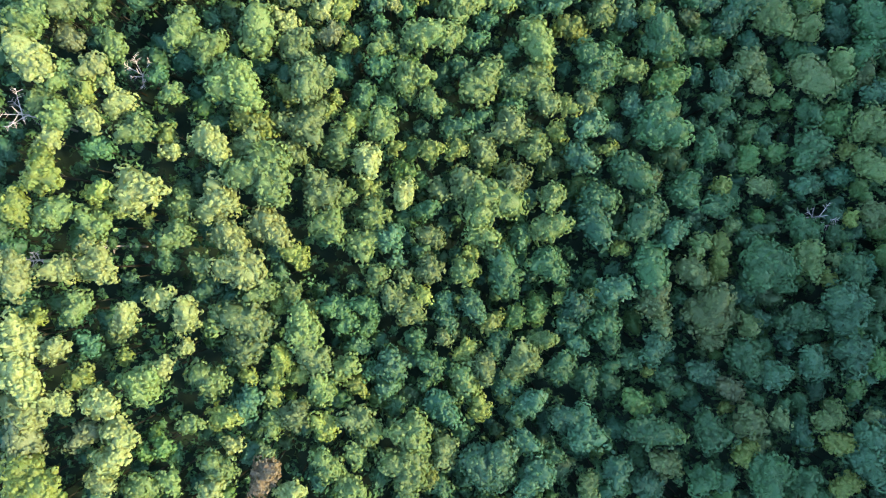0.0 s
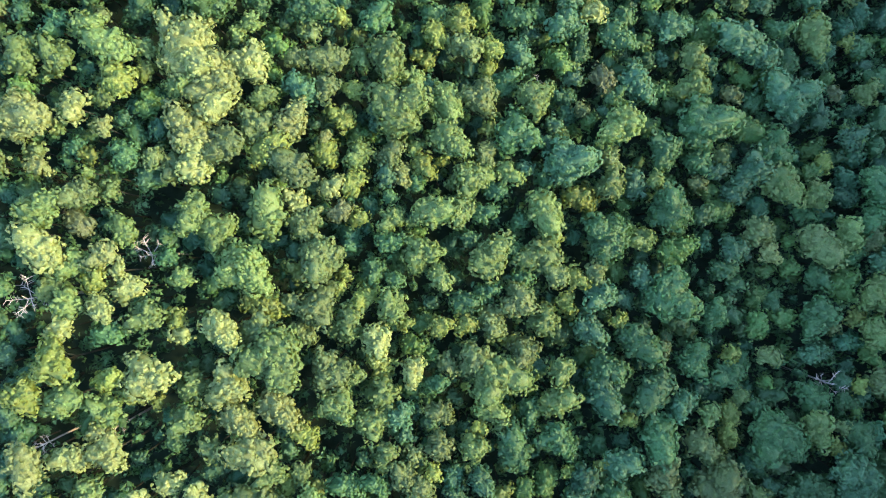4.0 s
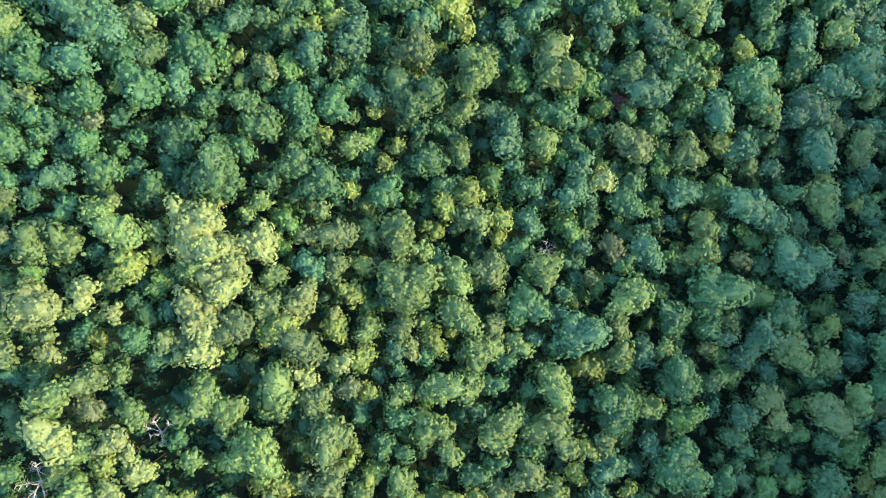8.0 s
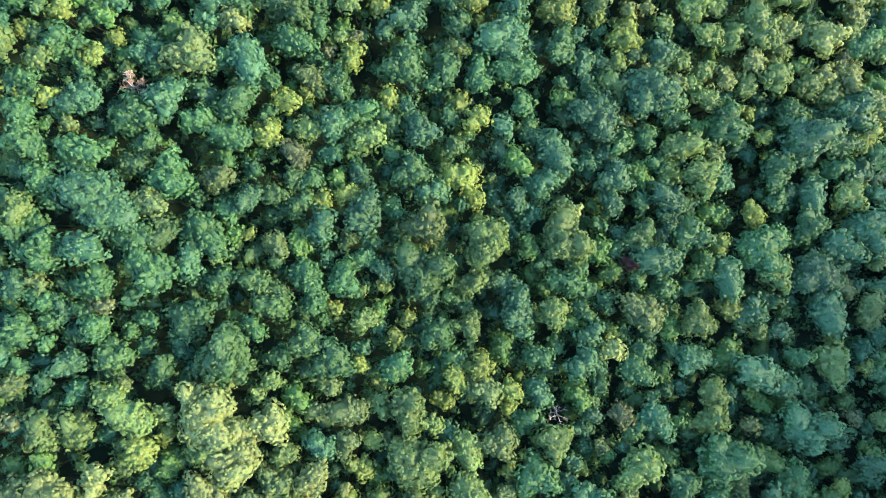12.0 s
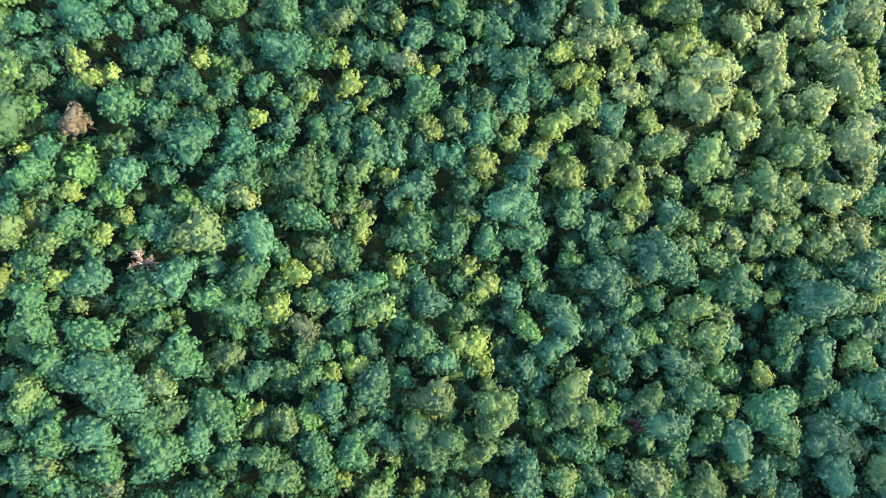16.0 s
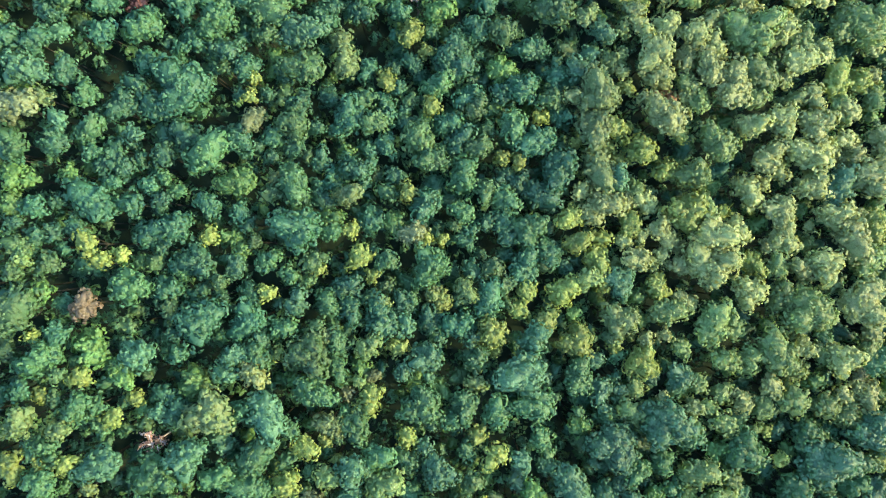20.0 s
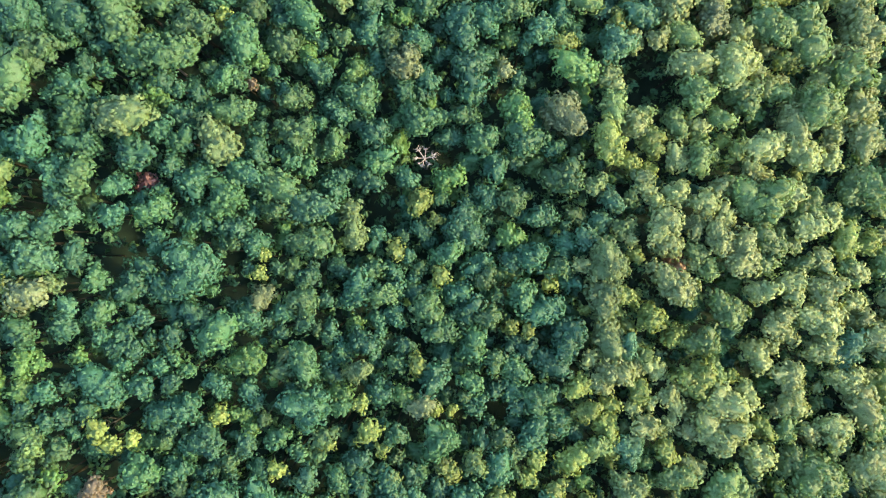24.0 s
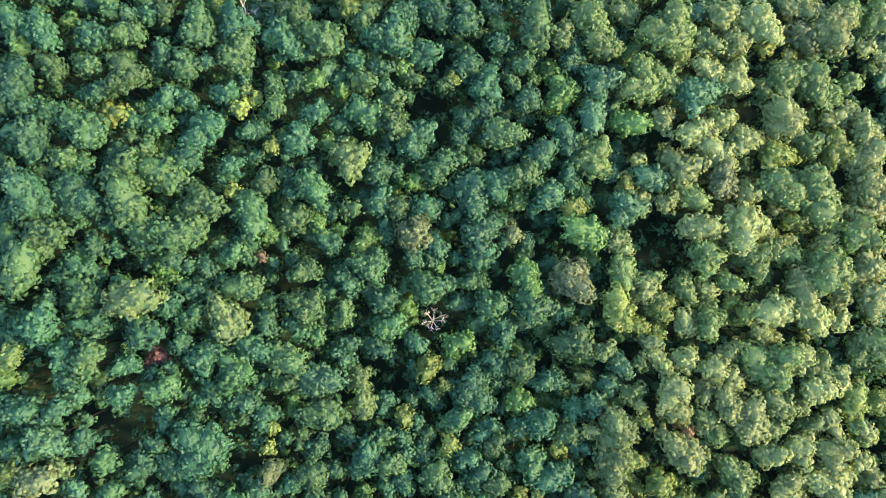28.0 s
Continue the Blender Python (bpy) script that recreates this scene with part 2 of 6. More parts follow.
def trunk_mesh(height, seed):
    """A tapered, slightly bent trunk with four limbs that rise into the crown."""
    local = np.random.default_rng(seed)
    bend = local.normal(0, 0.25, (5, 2)).cumsum(0) * 0.6
    line = [(0, 0, -0.6)] + [(bend[j, 0] * j / 4, bend[j, 1] * j / 4, height * f) for j, f in enumerate((0.1, 0.4, 0.7, 1.0))]
    line[-1] = (0, 0, height)
    pieces = [tube(line, (0.3, 0.22, 0.17, 0.12, 0.05), 7)]
    for k in range(4):
        az, z = k * 1.6 + local.uniform(0, 1), height * local.uniform(0.62, 0.85)
        e = np.array([math.cos(az), math.sin(az), 0])
        pieces.append(tube([(0, 0, z), e * 0.7 + (0, 0, z + 0.9), e * 1.15 + (0, 0, z + 2.2)], (0.09, 0.06, 0.02), 5))
    return build("trunk", pieces, BARK)


TRUNKS = [(h, trunk_mesh(h, 40 + i)) for i, h in enumerate((14.0, 16.0, 17.5, 19.0))]
WORDS = {
    "light": "broadleaf tree with a full light-green crown", "pale": "broadleaf tree with a rounded blue-green crown",
    "yellow": "broadleaf tree with a bright yellow-green crown", "olive": "broadleaf tree with a dull olive crown",
    "green": "broadleaf tree with a dense mid-green crown", "deep": "broadleaf tree with a dark green crown standing low",
    "moss": "broadleaf tree with a dark green crown, shade in its tint",
    "fresh": "young broadleaf tree with a fresh green crown", "tan": "broadleaf tree with a thin greyish-tan crown",
    "brown": "broadleaf tree with a dry brown crown", "bright": "broadleaf tree with a full pale-green crown, sunlight in its tint", "silver": "small broadleaf tree with a silvery pale crown",
    "dry": "small tree with withered tan leaves", "rust": "small tree with a rust-red fading crown", "orange": "broadleaf tree with orange early-autumn leaves",
}
LIFT = {"deep": -1.2, "fresh": -1.2, "green": -0.5, "light": 0.3, "bright": 0.8, "olive": 0.3, "rust": -3.0}
pick = random.Random(11)
STANDING = []
RARE = ("tan", "brown", "silver", "rust", "orange")
WOOD, STEMS = {k: [] for k in LEAVES}, []       # crowns and stems of the countless rest


def turned(verts, x, y, z, scale, stretch, turn):
    c, s = math.cos(turn) * scale, math.sin(turn) * scale
    return np.c_[verts[:, 0] * c - verts[:, 1] * s + x, verts[:, 0] * s + verts[:, 1] * c + y, verts[:, 2] * scale * stretch + z]


def tree(kind, x, y, r, low=0.0):
    """One tree. Large, rare and bright young ones are things of their own; the rest joins the closed woods."""
    top = float(canopy(np.float64(x), np.float64(y))) + 1.3 * (r - 2.3) + LIFT.get(kind, 0) + pick.uniform(-0.8, 0.8) - low
    foot = float(ground(np.float64(x), np.float64(y)))
    high = max(top - 0.8 * r - foot, 3.0)
    j = min(range(len(SIZES)), key=lambda k: abs(math.log(SIZES[k] / r)))
    form, scale, stretch, turn = pick.randrange(4), r / SIZES[j], pick.uniform(0.9, 1.15), pick.uniform(0, 6.28)
    STANDING.append((x, y, r))
    large, young = r >= 3.15 or kind in RARE, kind in ("yellow", "fresh") and 1.56 <= r <= 2.22 and not low
    if not (large or young):
        v, f, core = CROWNS[j][form]
        if low:      # thinner crowns in the shade of the others
            f = np.r_[f[:core], f[core:].reshape(-1, 4, 3)[::2].reshape(-1, 3)]
        WOOD[kind].append((turned(v, x, y, foot + high, scale, stretch, turn), f, core))
        STEMS.append(tube([(x, y, foot - 0.5), (x + pick.uniform(-0.4, 0.4), y + pick.uniform(-0.4, 0.4), foot + high * 0.5), (x, y, foot + high)], (0.17, 0.13, 0.07), 5))
        return
    h, mesh = pick.choice(TRUNKS)
    ob = new("broadleaf_tree" if large else "young_tree")
    ob.location, ob.rotation_euler = (x, y, foot), (0, 0, turn)
    trunk = new("trunk", mesh)
    trunk.parent, trunk.scale = ob, (high / h,) * 3
    crown = new("crown", CROWN_MESHES[j][form])
    crown.parent, crown.location, crown.scale = ob, (0, 0, high), (scale, scale, scale * stretch)
    crown.rotation_euler = (pick.uniform(-0.08, 0.08), pick.uniform(-0.08, 0.08), 0)
    crown.material_slots[0].link = "OBJECT"
    crown.material_slots[0].material = LEAVES[kind]
    tagged(ob, WORDS[kind], "tree", "large trees of the canopy" if large else "bright young trees of the canopy")


def stand(kind, *places):
    for x, y, r in places:
        tree(kind, x, y, r)


# ---- the trees of the flown strip, stand by stand from -y to +y ----
# Kinds also follow sun and shade: paler in sunny parts, darker in dim ones.
stand("light", (-50.9, -40.7, 2.9), (-16.1, -41.2, 2.9), (25.8, -42.4, 2.2))
stand("pale", (16.5, -40.1, 3.5), (36.6, -42.6, 2.8))
stand("yellow", (-54.0, -40.8, 1.2), (-6.3, -42.8, 1.3), (-2.4, -40.7, 2.0), (72.6, -43.0, 2.8))
stand("olive", (39.6, -41.6, 1.2))
stand("green", (-11.2, -40.5, 1.8), (-0.4, -42.3, 2.1), (27.8, -40.9, 1.6), (47.5, -42.2, 3.1), (51.4, -42.8, 1.8), (58.4, -40.8, 4.3), (66.0, -42.4, 3.1))
stand("deep", (6.6, -42.1, 1.4), (12.1, -40.6, 1.7))
stand("bright", (-39.1, -41.1, 2.2), (-25.7, -41.5, 2.6))
stand("light", (-46.2, -39.7, 2.2), (-38.2, -37.2, 2.9), (-29.4, -30.2, 2.2), (-20.0, -37.2, 2.7), (-15.1, -36.0, 2.3), (-12.8, -32.8, 2.5), (-6.8, -38.6, 4.2), (-6.2, -32.0, 3.7), (42.0, -34.0, 1.8), (70.0, -30.7, 2.8))
stand("pale", (-1.9, -32.4, 1.1), (8.0, -37.5, 4.7), (14.6, -34.2, 2.5), (21.4, -30.2, 2.8), (25.1, -32.4, 3.8), (31.4, -39.8, 3.0), (76.8, -38.8, 3.8), (77.0, -34.2, 3.1))
stand("yellow", (-66.9, -39.0, 5.1), (-20.7, -31.0, 2.7), (54.7, -36.8, 2.4), (71.4, -35.5, 2.4))
stand("olive", (-30.5, -35.1, 1.6), (0.1, -35.9, 2.7), (39.6, -38.4, 3.0), (55.1, -30.9, 3.1), (57.8, -35.9, 1.8), (61.1, -31.2, 1.8), (78.9, -31.0, 1.6))
stand("green", (3.6, -33.0, 1.9), (19.7, -37.3, 1.7), (28.9, -33.5, 1.3), (36.7, -32.8, 3.8), (48.3, -33.3, 3.6))
stand("deep", (65.2, -33.9, 2.8))
stand("fresh", (-51.4, -35.4, 1.5), (-47.8, -34.0, 1.9))
stand("tan", (-69.2, -32.8, 4.0), (-60.3, -31.5, 2.4))
stand("brown", (-30.3, -38.9, 3.2))
stand("bright", (-57.4, -39.0, 2.6), (-54.9, -35.2, 2.8), (-53.6, -30.8, 2.8), (-36.1, -33.9, 1.9))
stand("light", (-50.1, -22.3, 3.6), (-42.6, -29.8, 2.1), (-40.1, -22.3, 3.1), (-29.5, -22.7, 1.7), (-21.3, -24.6, 2.9), (-17.5, -21.1, 2.7), (4.0, -23.8, 3.0))
stand("pale", (-33.9, -27.0, 2.9), (-8.9, -20.3, 3.0), (15.6, -27.4, 3.0), (47.0, -22.7, 3.1), (60.1, -23.1, 2.8), (66.9, -21.1, 3.1))
stand("yellow", (-60.8, -21.9, 2.4), (-37.0, -28.9, 2.9), (-33.8, -22.4, 1.5), (-29.3, -25.6, 2.0), (-24.8, -22.1, 1.8), (-15.0, -24.4, 2.0), (6.6, -28.1, 2.2), (11.1, -26.7, 1.6), (37.3, -22.6, 1.1), (51.8, -29.3, 1.3))
stand("olive", (-72.0, -29.9, 1.2), (-25.2, -28.6, 2.7), (-14.8, -30.0, 2.9), (7.4, -21.2, 2.8))
stand("green", (-12.7, -21.9, 1.9), (-8.3, -28.3, 1.7), (-2.9, -24.0, 1.6), (-2.3, -20.5, 2.8), (20.8, -21.4, 2.9), (26.1, -23.6, 2.8), (30.6, -21.5, 1.4), (34.4, -20.7, 2.3), (40.4, -23.6, 2.2), (43.0, -26.2, 1.5), (57.0, -27.8, 1.5), (62.7, -28.9, 1.5))
stand("deep", (-0.4, -28.0, 3.4), (11.2, -24.2, 2.6), (57.1, -24.8, 1.5))
stand("fresh", (34.7, -28.0, 3.1), (39.8, -27.6, 1.6), (76.0, -26.4, 2.1), (80.9, -21.5, 2.4))
stand("tan", (51.9, -25.5, 2.8))
stand("bright", (-68.7, -27.0, 3.9), (-68.7, -20.7, 3.9), (-63.9, -25.5, 2.6), (-56.9, -25.6, 3.1), (-47.2, -20.2, 1.9))
stand("light", (-39.0, -12.9, 2.4), (-23.9, -14.1, 3.7), (18.1, -16.6, 2.5), (55.7, -14.5, 2.3))
stand("pale", (5.5, -10.7, 2.8), (38.3, -18.2, 2.8), (73.1, -10.7, 4.6), (74.5, -19.8, 3.6))
stand("yellow", (-67.5, -11.4, 1.6), (-54.0, -18.7, 1.4), (-28.7, -10.4, 1.7), (-27.9, -19.0, 2.7), (-23.5, -10.5, 1.7), (4.1, -18.6, 2.2), (8.7, -13.4, 2.4))
stand("olive", (-54.9, -14.4, 1.2), (-34.1, -17.1, 3.4), (-33.0, -12.6, 4.1), (-22.0, -19.0, 3.4), (-6.0, -11.3, 2.5), (0.1, -16.1, 1.5), (13.9, -19.8, 3.3), (39.5, -14.0, 2.0), (48.0, -11.5, 4.8), (48.9, -17.1, 2.2), (53.2, -12.5, 1.6), (71.0, -18.8, 1.2))
stand("green", (-19.1, -10.5, 3.0), (-17.1, -13.4, 1.9), (-15.2, -17.4, 2.1), (-13.7, -10.3, 2.5), (-4.9, -16.5, 2.3), (9.7, -17.2, 2.7), (29.0, -14.1, 3.1), (30.6, -17.9, 1.8), (54.9, -19.7, 3.6), (62.2, -14.1, 1.7), (66.3, -12.8, 3.4))
stand("deep", (-59.8, -16.2, 2.1), (0.1, -10.1, 2.2), (0.6, -13.6, 2.2), (23.9, -17.4, 2.4), (24.0, -10.3, 2.9), (43.7, -13.5, 1.3), (63.7, -16.7, 2.3), (74.8, -15.2, 1.5))
stand("fresh", (13.2, -12.7, 2.1), (17.0, -11.3, 2.6))
stand("bright", (-69.2, -15.2, 3.7), (-63.8, -16.6, 2.8), (-53.1, -11.7, 2.9), (-44.1, -17.0, 1.6), (-43.3, -11.2, 3.1))
stand("light", (-60.3, -9.5, 2.8), (-41.3, -3.1, 2.2), (-31.0, -7.4, 2.9), (-26.3, -8.0, 2.1), (-11.6, -4.9, 2.2), (4.0, -4.3, 2.5), (8.7, -0.6, 1.8), (67.3, -1.7, 3.3))
stand("pale", (-8.3, -2.1, 1.9), (31.0, -7.8, 3.1))
stand("yellow", (-25.8, -1.1, 2.7), (-12.3, -7.6, 1.2), (-3.4, -8.6, 1.7), (5.1, -1.1, 1.6), (20.8, -8.9, 1.1), (27.1, -8.3, 1.3), (32.4, -0.1, 1.7), (50.8, -3.2, 2.5), (71.5, -5.9, 1.7))
stand("olive", (-8.9, -9.0, 2.7), (-6.9, -5.1, 1.9), (-2.3, -3.6, 2.5), (38.0, -9.2, 3.1), (45.5, -4.8, 3.0), (72.7, -2.2, 1.5))
stand("green", (-15.7, -6.1, 1.5), (2.6, -1.1, 1.5), (11.2, -5.0, 3.8), (18.9, -3.0, 3.3), (22.0, -4.7, 1.2), (37.7, -3.0, 4.1), (43.3, -9.4, 1.7), (58.9, -3.8, 4.7), (63.4, -6.9, 2.2), (75.7, -4.4, 3.1))
stand("deep", (-36.7, -6.4, 1.2), (31.3, -4.2, 1.5), (55.4, -8.4, 2.5), (79.6, -3.3, 1.9))
stand("bright", (-69.9, -3.9, 3.5), (-64.0, -3.7, 3.0), (-57.5, -3.4, 3.3), (-48.1, -8.6, 2.4), (-33.9, -3.8, 4.1))
stand("light", (-65.1, 5.7, 3.3), (-58.5, 3.8, 3.1), (-44.8, 2.0, 2.9), (-44.4, 7.8, 2.6), (-19.5, 3.4, 3.2), (-17.6, 8.8, 2.5), (-13.8, 0.9, 3.4), (-12.3, 6.1, 3.0), (6.8, 2.8, 3.0), (7.7, 8.2, 4.7), (18.8, 3.5, 3.3), (19.9, 9.1, 2.6), (47.2, 0.4, 2.2), (53.1, 4.0, 1.6))
stand("pale", (-9.3, 1.9, 2.6), (41.7, 2.5, 3.1), (69.6, 1.4, 1.2), (73.0, 6.4, 1.6))
stand("yellow", (-71.7, 6.9, 3.3), (-57.3, 9.4, 2.6), (-55.0, 6.5, 1.9), (-50.8, 4.8, 1.5), (25.7, 8.6, 1.2), (51.4, 0.4, 2.2), (76.7, 5.6, 1.7))
stand("olive", (-2.3, 2.1, 2.5), (80.6, 6.5, 3.1))
stand("green", (-2.9, 6.8, 2.5), (14.3, 1.9, 2.5), (28.5, 9.1, 3.1), (36.8, 5.6, 3.9), (50.7, 7.5, 2.9), (56.7, 1.4, 2.3), (66.9, 3.6, 3.2), (73.9, 2.5, 2.0))
stand("deep", (27.3, 4.9, 3.9), (46.2, 6.1, 2.0))
stand("fresh", (59.2, 5.8, 1.5))
stand("bright", (-59.8, 0.3, 1.6), (-50.5, 9.6, 4.0), (-38.0, 7.8, 3.8), (-36.5, 2.0, 3.4), (-30.1, 3.9, 3.6), (-6.9, 9.3, 2.7))
stand("light", (-51.3, 19.7, 3.1), (-30.7, 11.7, 5.3), (-18.2, 18.1, 3.0), (16.6, 18.3, 2.8), (78.8, 15.4, 3.2))
stand("pale", (25.0, 16.7, 3.1), (67.2, 11.7, 2.8))
stand("yellow", (-65.7, 12.3, 3.7), (-46.9, 19.5, 1.9), (-12.7, 10.2, 2.2), (-8.4, 17.9, 1.6), (-1.9, 17.5, 2.2), (2.5, 17.5, 2.0), (10.3, 14.3, 1.2), (30.5, 17.9, 1.8), (51.6, 11.3, 1.9), (75.6, 18.3, 1.8))
stand("olive", (-33.6, 17.1, 3.4), (-26.1, 16.3, 2.5), (-21.4, 10.6, 3.7), (-0.9, 10.4, 1.9), (4.0, 11.6, 3.0), (7.2, 17.8, 2.8), (12.7, 12.0, 3.0), (38.4, 12.8, 1.7), (58.6, 11.4, 2.1), (71.7, 16.2, 1.5))
stand("green", (-58.1, 16.9, 2.3), (34.1, 14.0, 3.9), (44.6, 10.6, 3.4), (48.8, 19.2, 2.9), (68.3, 18.5, 3.7))
stand("deep", (61.3, 10.3, 1.4), (74.3, 13.6, 2.7))
stand("fresh", (-7.1, 13.8, 2.3), (-5.4, 17.9, 2.0), (-3.7, 11.8, 1.8), (57.6, 16.6, 2.4), (62.5, 18.0, 2.4))
stand("bright", (-65.2, 17.7, 2.3), (-46.5, 16.7, 1.9), (-39.1, 17.8, 3.4), (-12.8, 15.3, 3.0))
stand("light", (-67.3, 24.8, 2.3), (-64.2, 22.2, 2.8), (-63.4, 28.6, 2.8), (-46.4, 26.1, 2.2), (-35.0, 27.6, 4.6), (-10.9, 20.9, 3.0), (-2.3, 25.9, 2.3), (6.5, 29.3, 4.0), (16.1, 29.9, 3.8), (79.6, 21.8, 3.7))
stand("pale", (27.1, 22.3, 3.1), (34.8, 25.7, 2.3), (81.2, 28.9, 2.7))
stand("yellow", (-59.9, 25.8, 2.1), (-33.5, 22.4, 3.2), (-30.7, 20.4, 2.0), (-27.2, 27.4, 2.0), (-20.2, 24.1, 1.6), (-19.2, 26.6, 1.6), (-15.8, 22.2, 2.7), (20.9, 21.3, 2.1), (22.7, 25.5, 2.0))
stand("olive", (-27.9, 21.9, 1.9), (-23.3, 21.2, 3.7), (-23.0, 29.2, 4.2), (11.3, 21.3, 3.3), (18.7, 26.3, 2.6), (26.2, 26.8, 2.3))
stand("green", (-49.0, 29.5, 1.9), (-13.8, 27.2, 2.5), (-10.5, 25.6, 2.0), (2.1, 21.6, 2.7), (6.2, 23.2, 2.2), (12.9, 25.9, 2.2), (40.5, 22.8, 4.7), (48.1, 22.8, 1.5), (50.9, 27.1, 2.3), (51.3, 21.6, 1.4), (53.0, 24.5, 1.7), (69.2, 26.0, 2.7))
stand("deep", (-39.6, 26.5, 1.4), (-3.9, 21.5, 1.5))
stand("fresh", (57.5, 22.1, 2.1), (59.7, 26.8, 1.5), (63.7, 27.6, 1.9), (74.3, 24.6, 3.2))
stand("bright", (-58.4, 21.0, 2.6), (-56.0, 27.4, 1.7), (-54.6, 24.4, 2.4))
stand("light", (-68.1, 37.4, 3.5), (-55.5, 34.4, 2.4), (-43.8, 37.5, 3.2), (-40.3, 33.3, 3.4), (-32.0, 37.1, 4.1), (-11.0, 36.3, 2.3), (-5.0, 30.4, 3.5), (-3.6, 37.6, 3.5), (1.7, 37.7, 2.8), (16.6, 37.9, 3.8), (35.1, 32.6, 2.6), (74.0, 33.7, 2.9))
stand("pale", (52.6, 30.9, 2.6))
stand("yellow", (-16.8, 36.6, 1.8), (18.6, 33.7, 1.9))
stand("olive", (-25.4, 35.9, 3.2), (56.8, 34.1, 2.9), (68.1, 32.0, 3.9), (79.4, 32.9, 2.6))
stand("green", (-11.2, 32.4, 2.4), (-0.4, 39.8, 1.2), (3.2, 32.8, 1.9), (5.7, 37.5, 2.1), (11.4, 30.5, 2.6), (12.4, 36.2, 1.8), (27.5, 33.1, 4.4), (40.1, 38.4, 4.2), (46.2, 37.1, 2.2), (66.9, 37.5, 2.0), (76.0, 30.1, 2.1), (79.0, 36.6, 2.9))
stand("deep", (22.8, 33.3, 1.5), (47.2, 32.3, 1.8), (58.2, 38.9, 2.1))
stand("fresh", (32.1, 39.7, 1.6), (41.2, 30.7, 3.2), (50.3, 38.1, 2.9), (64.0, 32.4, 1.5))
stand("tan", (-63.1, 35.4, 2.4), (-19.8, 37.5, 2.0))
stand("bright", (-67.5, 30.9, 3.9), (-58.5, 30.0, 2.4), (-27.5, 39.7, 2.2), (59.1, 30.4, 2.0))
stand("light", (-61.8, 44.0, 1.2), (-57.8, 41.2, 1.8), (-16.7, 47.8, 2.5), (-6.6, 49.3, 1.5), (-0.0, 43.0, 1.2), (3.5, 43.9, 3.8), (10.2, 44.6, 2.3), (28.6, 42.7, 2.9), (37.7, 43.8, 1.8), (50.8, 48.6, 2.1), (61.4, 43.4, 4.0), (67.8, 41.2, 2.7))
stand("pale", (-11.6, 44.0, 1.9), (13.3, 45.6, 1.7), (21.2, 46.8, 4.6), (33.6, 43.3, 2.9), (49.6, 45.5, 1.7), (53.1, 42.1, 2.9), (56.1, 45.7, 3.7))
stand("yellow", (-61.5, 46.9, 1.7), (-32.1, 48.1, 3.4), (-22.4, 47.9, 2.5), (-17.7, 42.9, 2.3), (-5.1, 45.7, 2.2), (-1.6, 47.1, 1.2), (23.4, 40.7, 2.8), (71.1, 47.2, 1.8))
stand("olive", (-75.5, 44.8, 2.8), (-70.0, 47.7, 1.8), (-62.6, 40.0, 3.1), (-52.0, 47.2, 1.2), (-50.7, 46.7, 2.1), (-48.4, 45.2, 2.3), (-38.9, 48.9, 3.6), (-27.4, 45.1, 3.7), (-10.7, 48.1, 2.5), (5.9, 48.2, 2.3), (29.2, 47.6, 2.2), (46.3, 43.5, 1.6))
stand("green", (-55.5, 47.2, 2.6), (-11.2, 40.4, 1.5), (-6.4, 42.7, 1.7), (17.1, 43.6, 1.9), (28.1, 49.7, 2.1), (39.3, 49.3, 3.4), (40.4, 42.8, 1.4), (46.6, 48.0, 3.2), (81.4, 43.3, 4.3))
stand("deep", (-64.0, 48.3, 1.8), (7.8, 41.7, 2.2), (74.8, 40.8, 2.5), (75.4, 44.2, 2.9), (77.3, 48.6, 2.1))
stand("fresh", (-40.5, 43.8, 1.2), (48.7, 42.0, 1.9), (68.3, 45.6, 2.3))
stand("bright", (-68.7, 44.8, 2.0), (-43.8, 45.3, 3.4), (-21.2, 42.0, 2.1), (-9.1, 44.4, 2.0))
stand("light", (-76.0, 50.3, 2.0), (-66.6, 51.3, 1.2), (-59.7, 59.9, 1.4), (-58.8, 56.6, 1.9), (-46.0, 58.8, 2.7), (-32.8, 57.6, 2.2), (-9.6, 56.6, 5.0), (-1.0, 57.5, 3.3), (-0.7, 50.7, 3.5), (15.0, 57.7, 3.3), (31.0, 53.6, 3.9))
stand("pale", (-26.4, 59.0, 2.7), (-14.1, 56.0, 1.1), (-13.6, 53.5, 1.5), (17.6, 50.5, 1.9), (18.6, 54.1, 1.8), (28.2, 56.4, 1.2), (63.2, 59.1, 4.5), (75.7, 52.1, 2.7))
stand("yellow", (-56.1, 59.7, 3.1), (-19.8, 54.7, 2.3), (-17.8, 59.4, 2.0), (6.7, 52.8, 1.8), (20.7, 52.5, 1.3))
stand("olive", (-76.0, 53.1, 2.8), (-37.3, 55.3, 1.7), (-34.5, 53.2, 3.3), (-22.0, 59.2, 2.4), (-15.1, 59.5, 1.3), (4.3, 58.4, 3.3), (23.9, 57.0, 1.6))
stand("green", (12.5, 51.6, 4.1), (30.4, 59.5, 2.0), (46.9, 54.4, 5.2), (57.6, 59.0, 2.4), (59.8, 55.8, 1.4), (60.2, 50.3, 3.7))
stand("deep", (-56.5, 53.6, 1.5), (-50.2, 51.9, 2.1), (-49.3, 57.2, 1.8), (20.8, 59.7, 2.0), (21.8, 56.5, 2.0))
stand("fresh", (-72.2, 58.0, 2.4), (-52.1, 56.3, 2.5), (25.3, 54.7, 1.6), (36.5, 54.0, 2.4), (55.2, 53.7, 3.2))
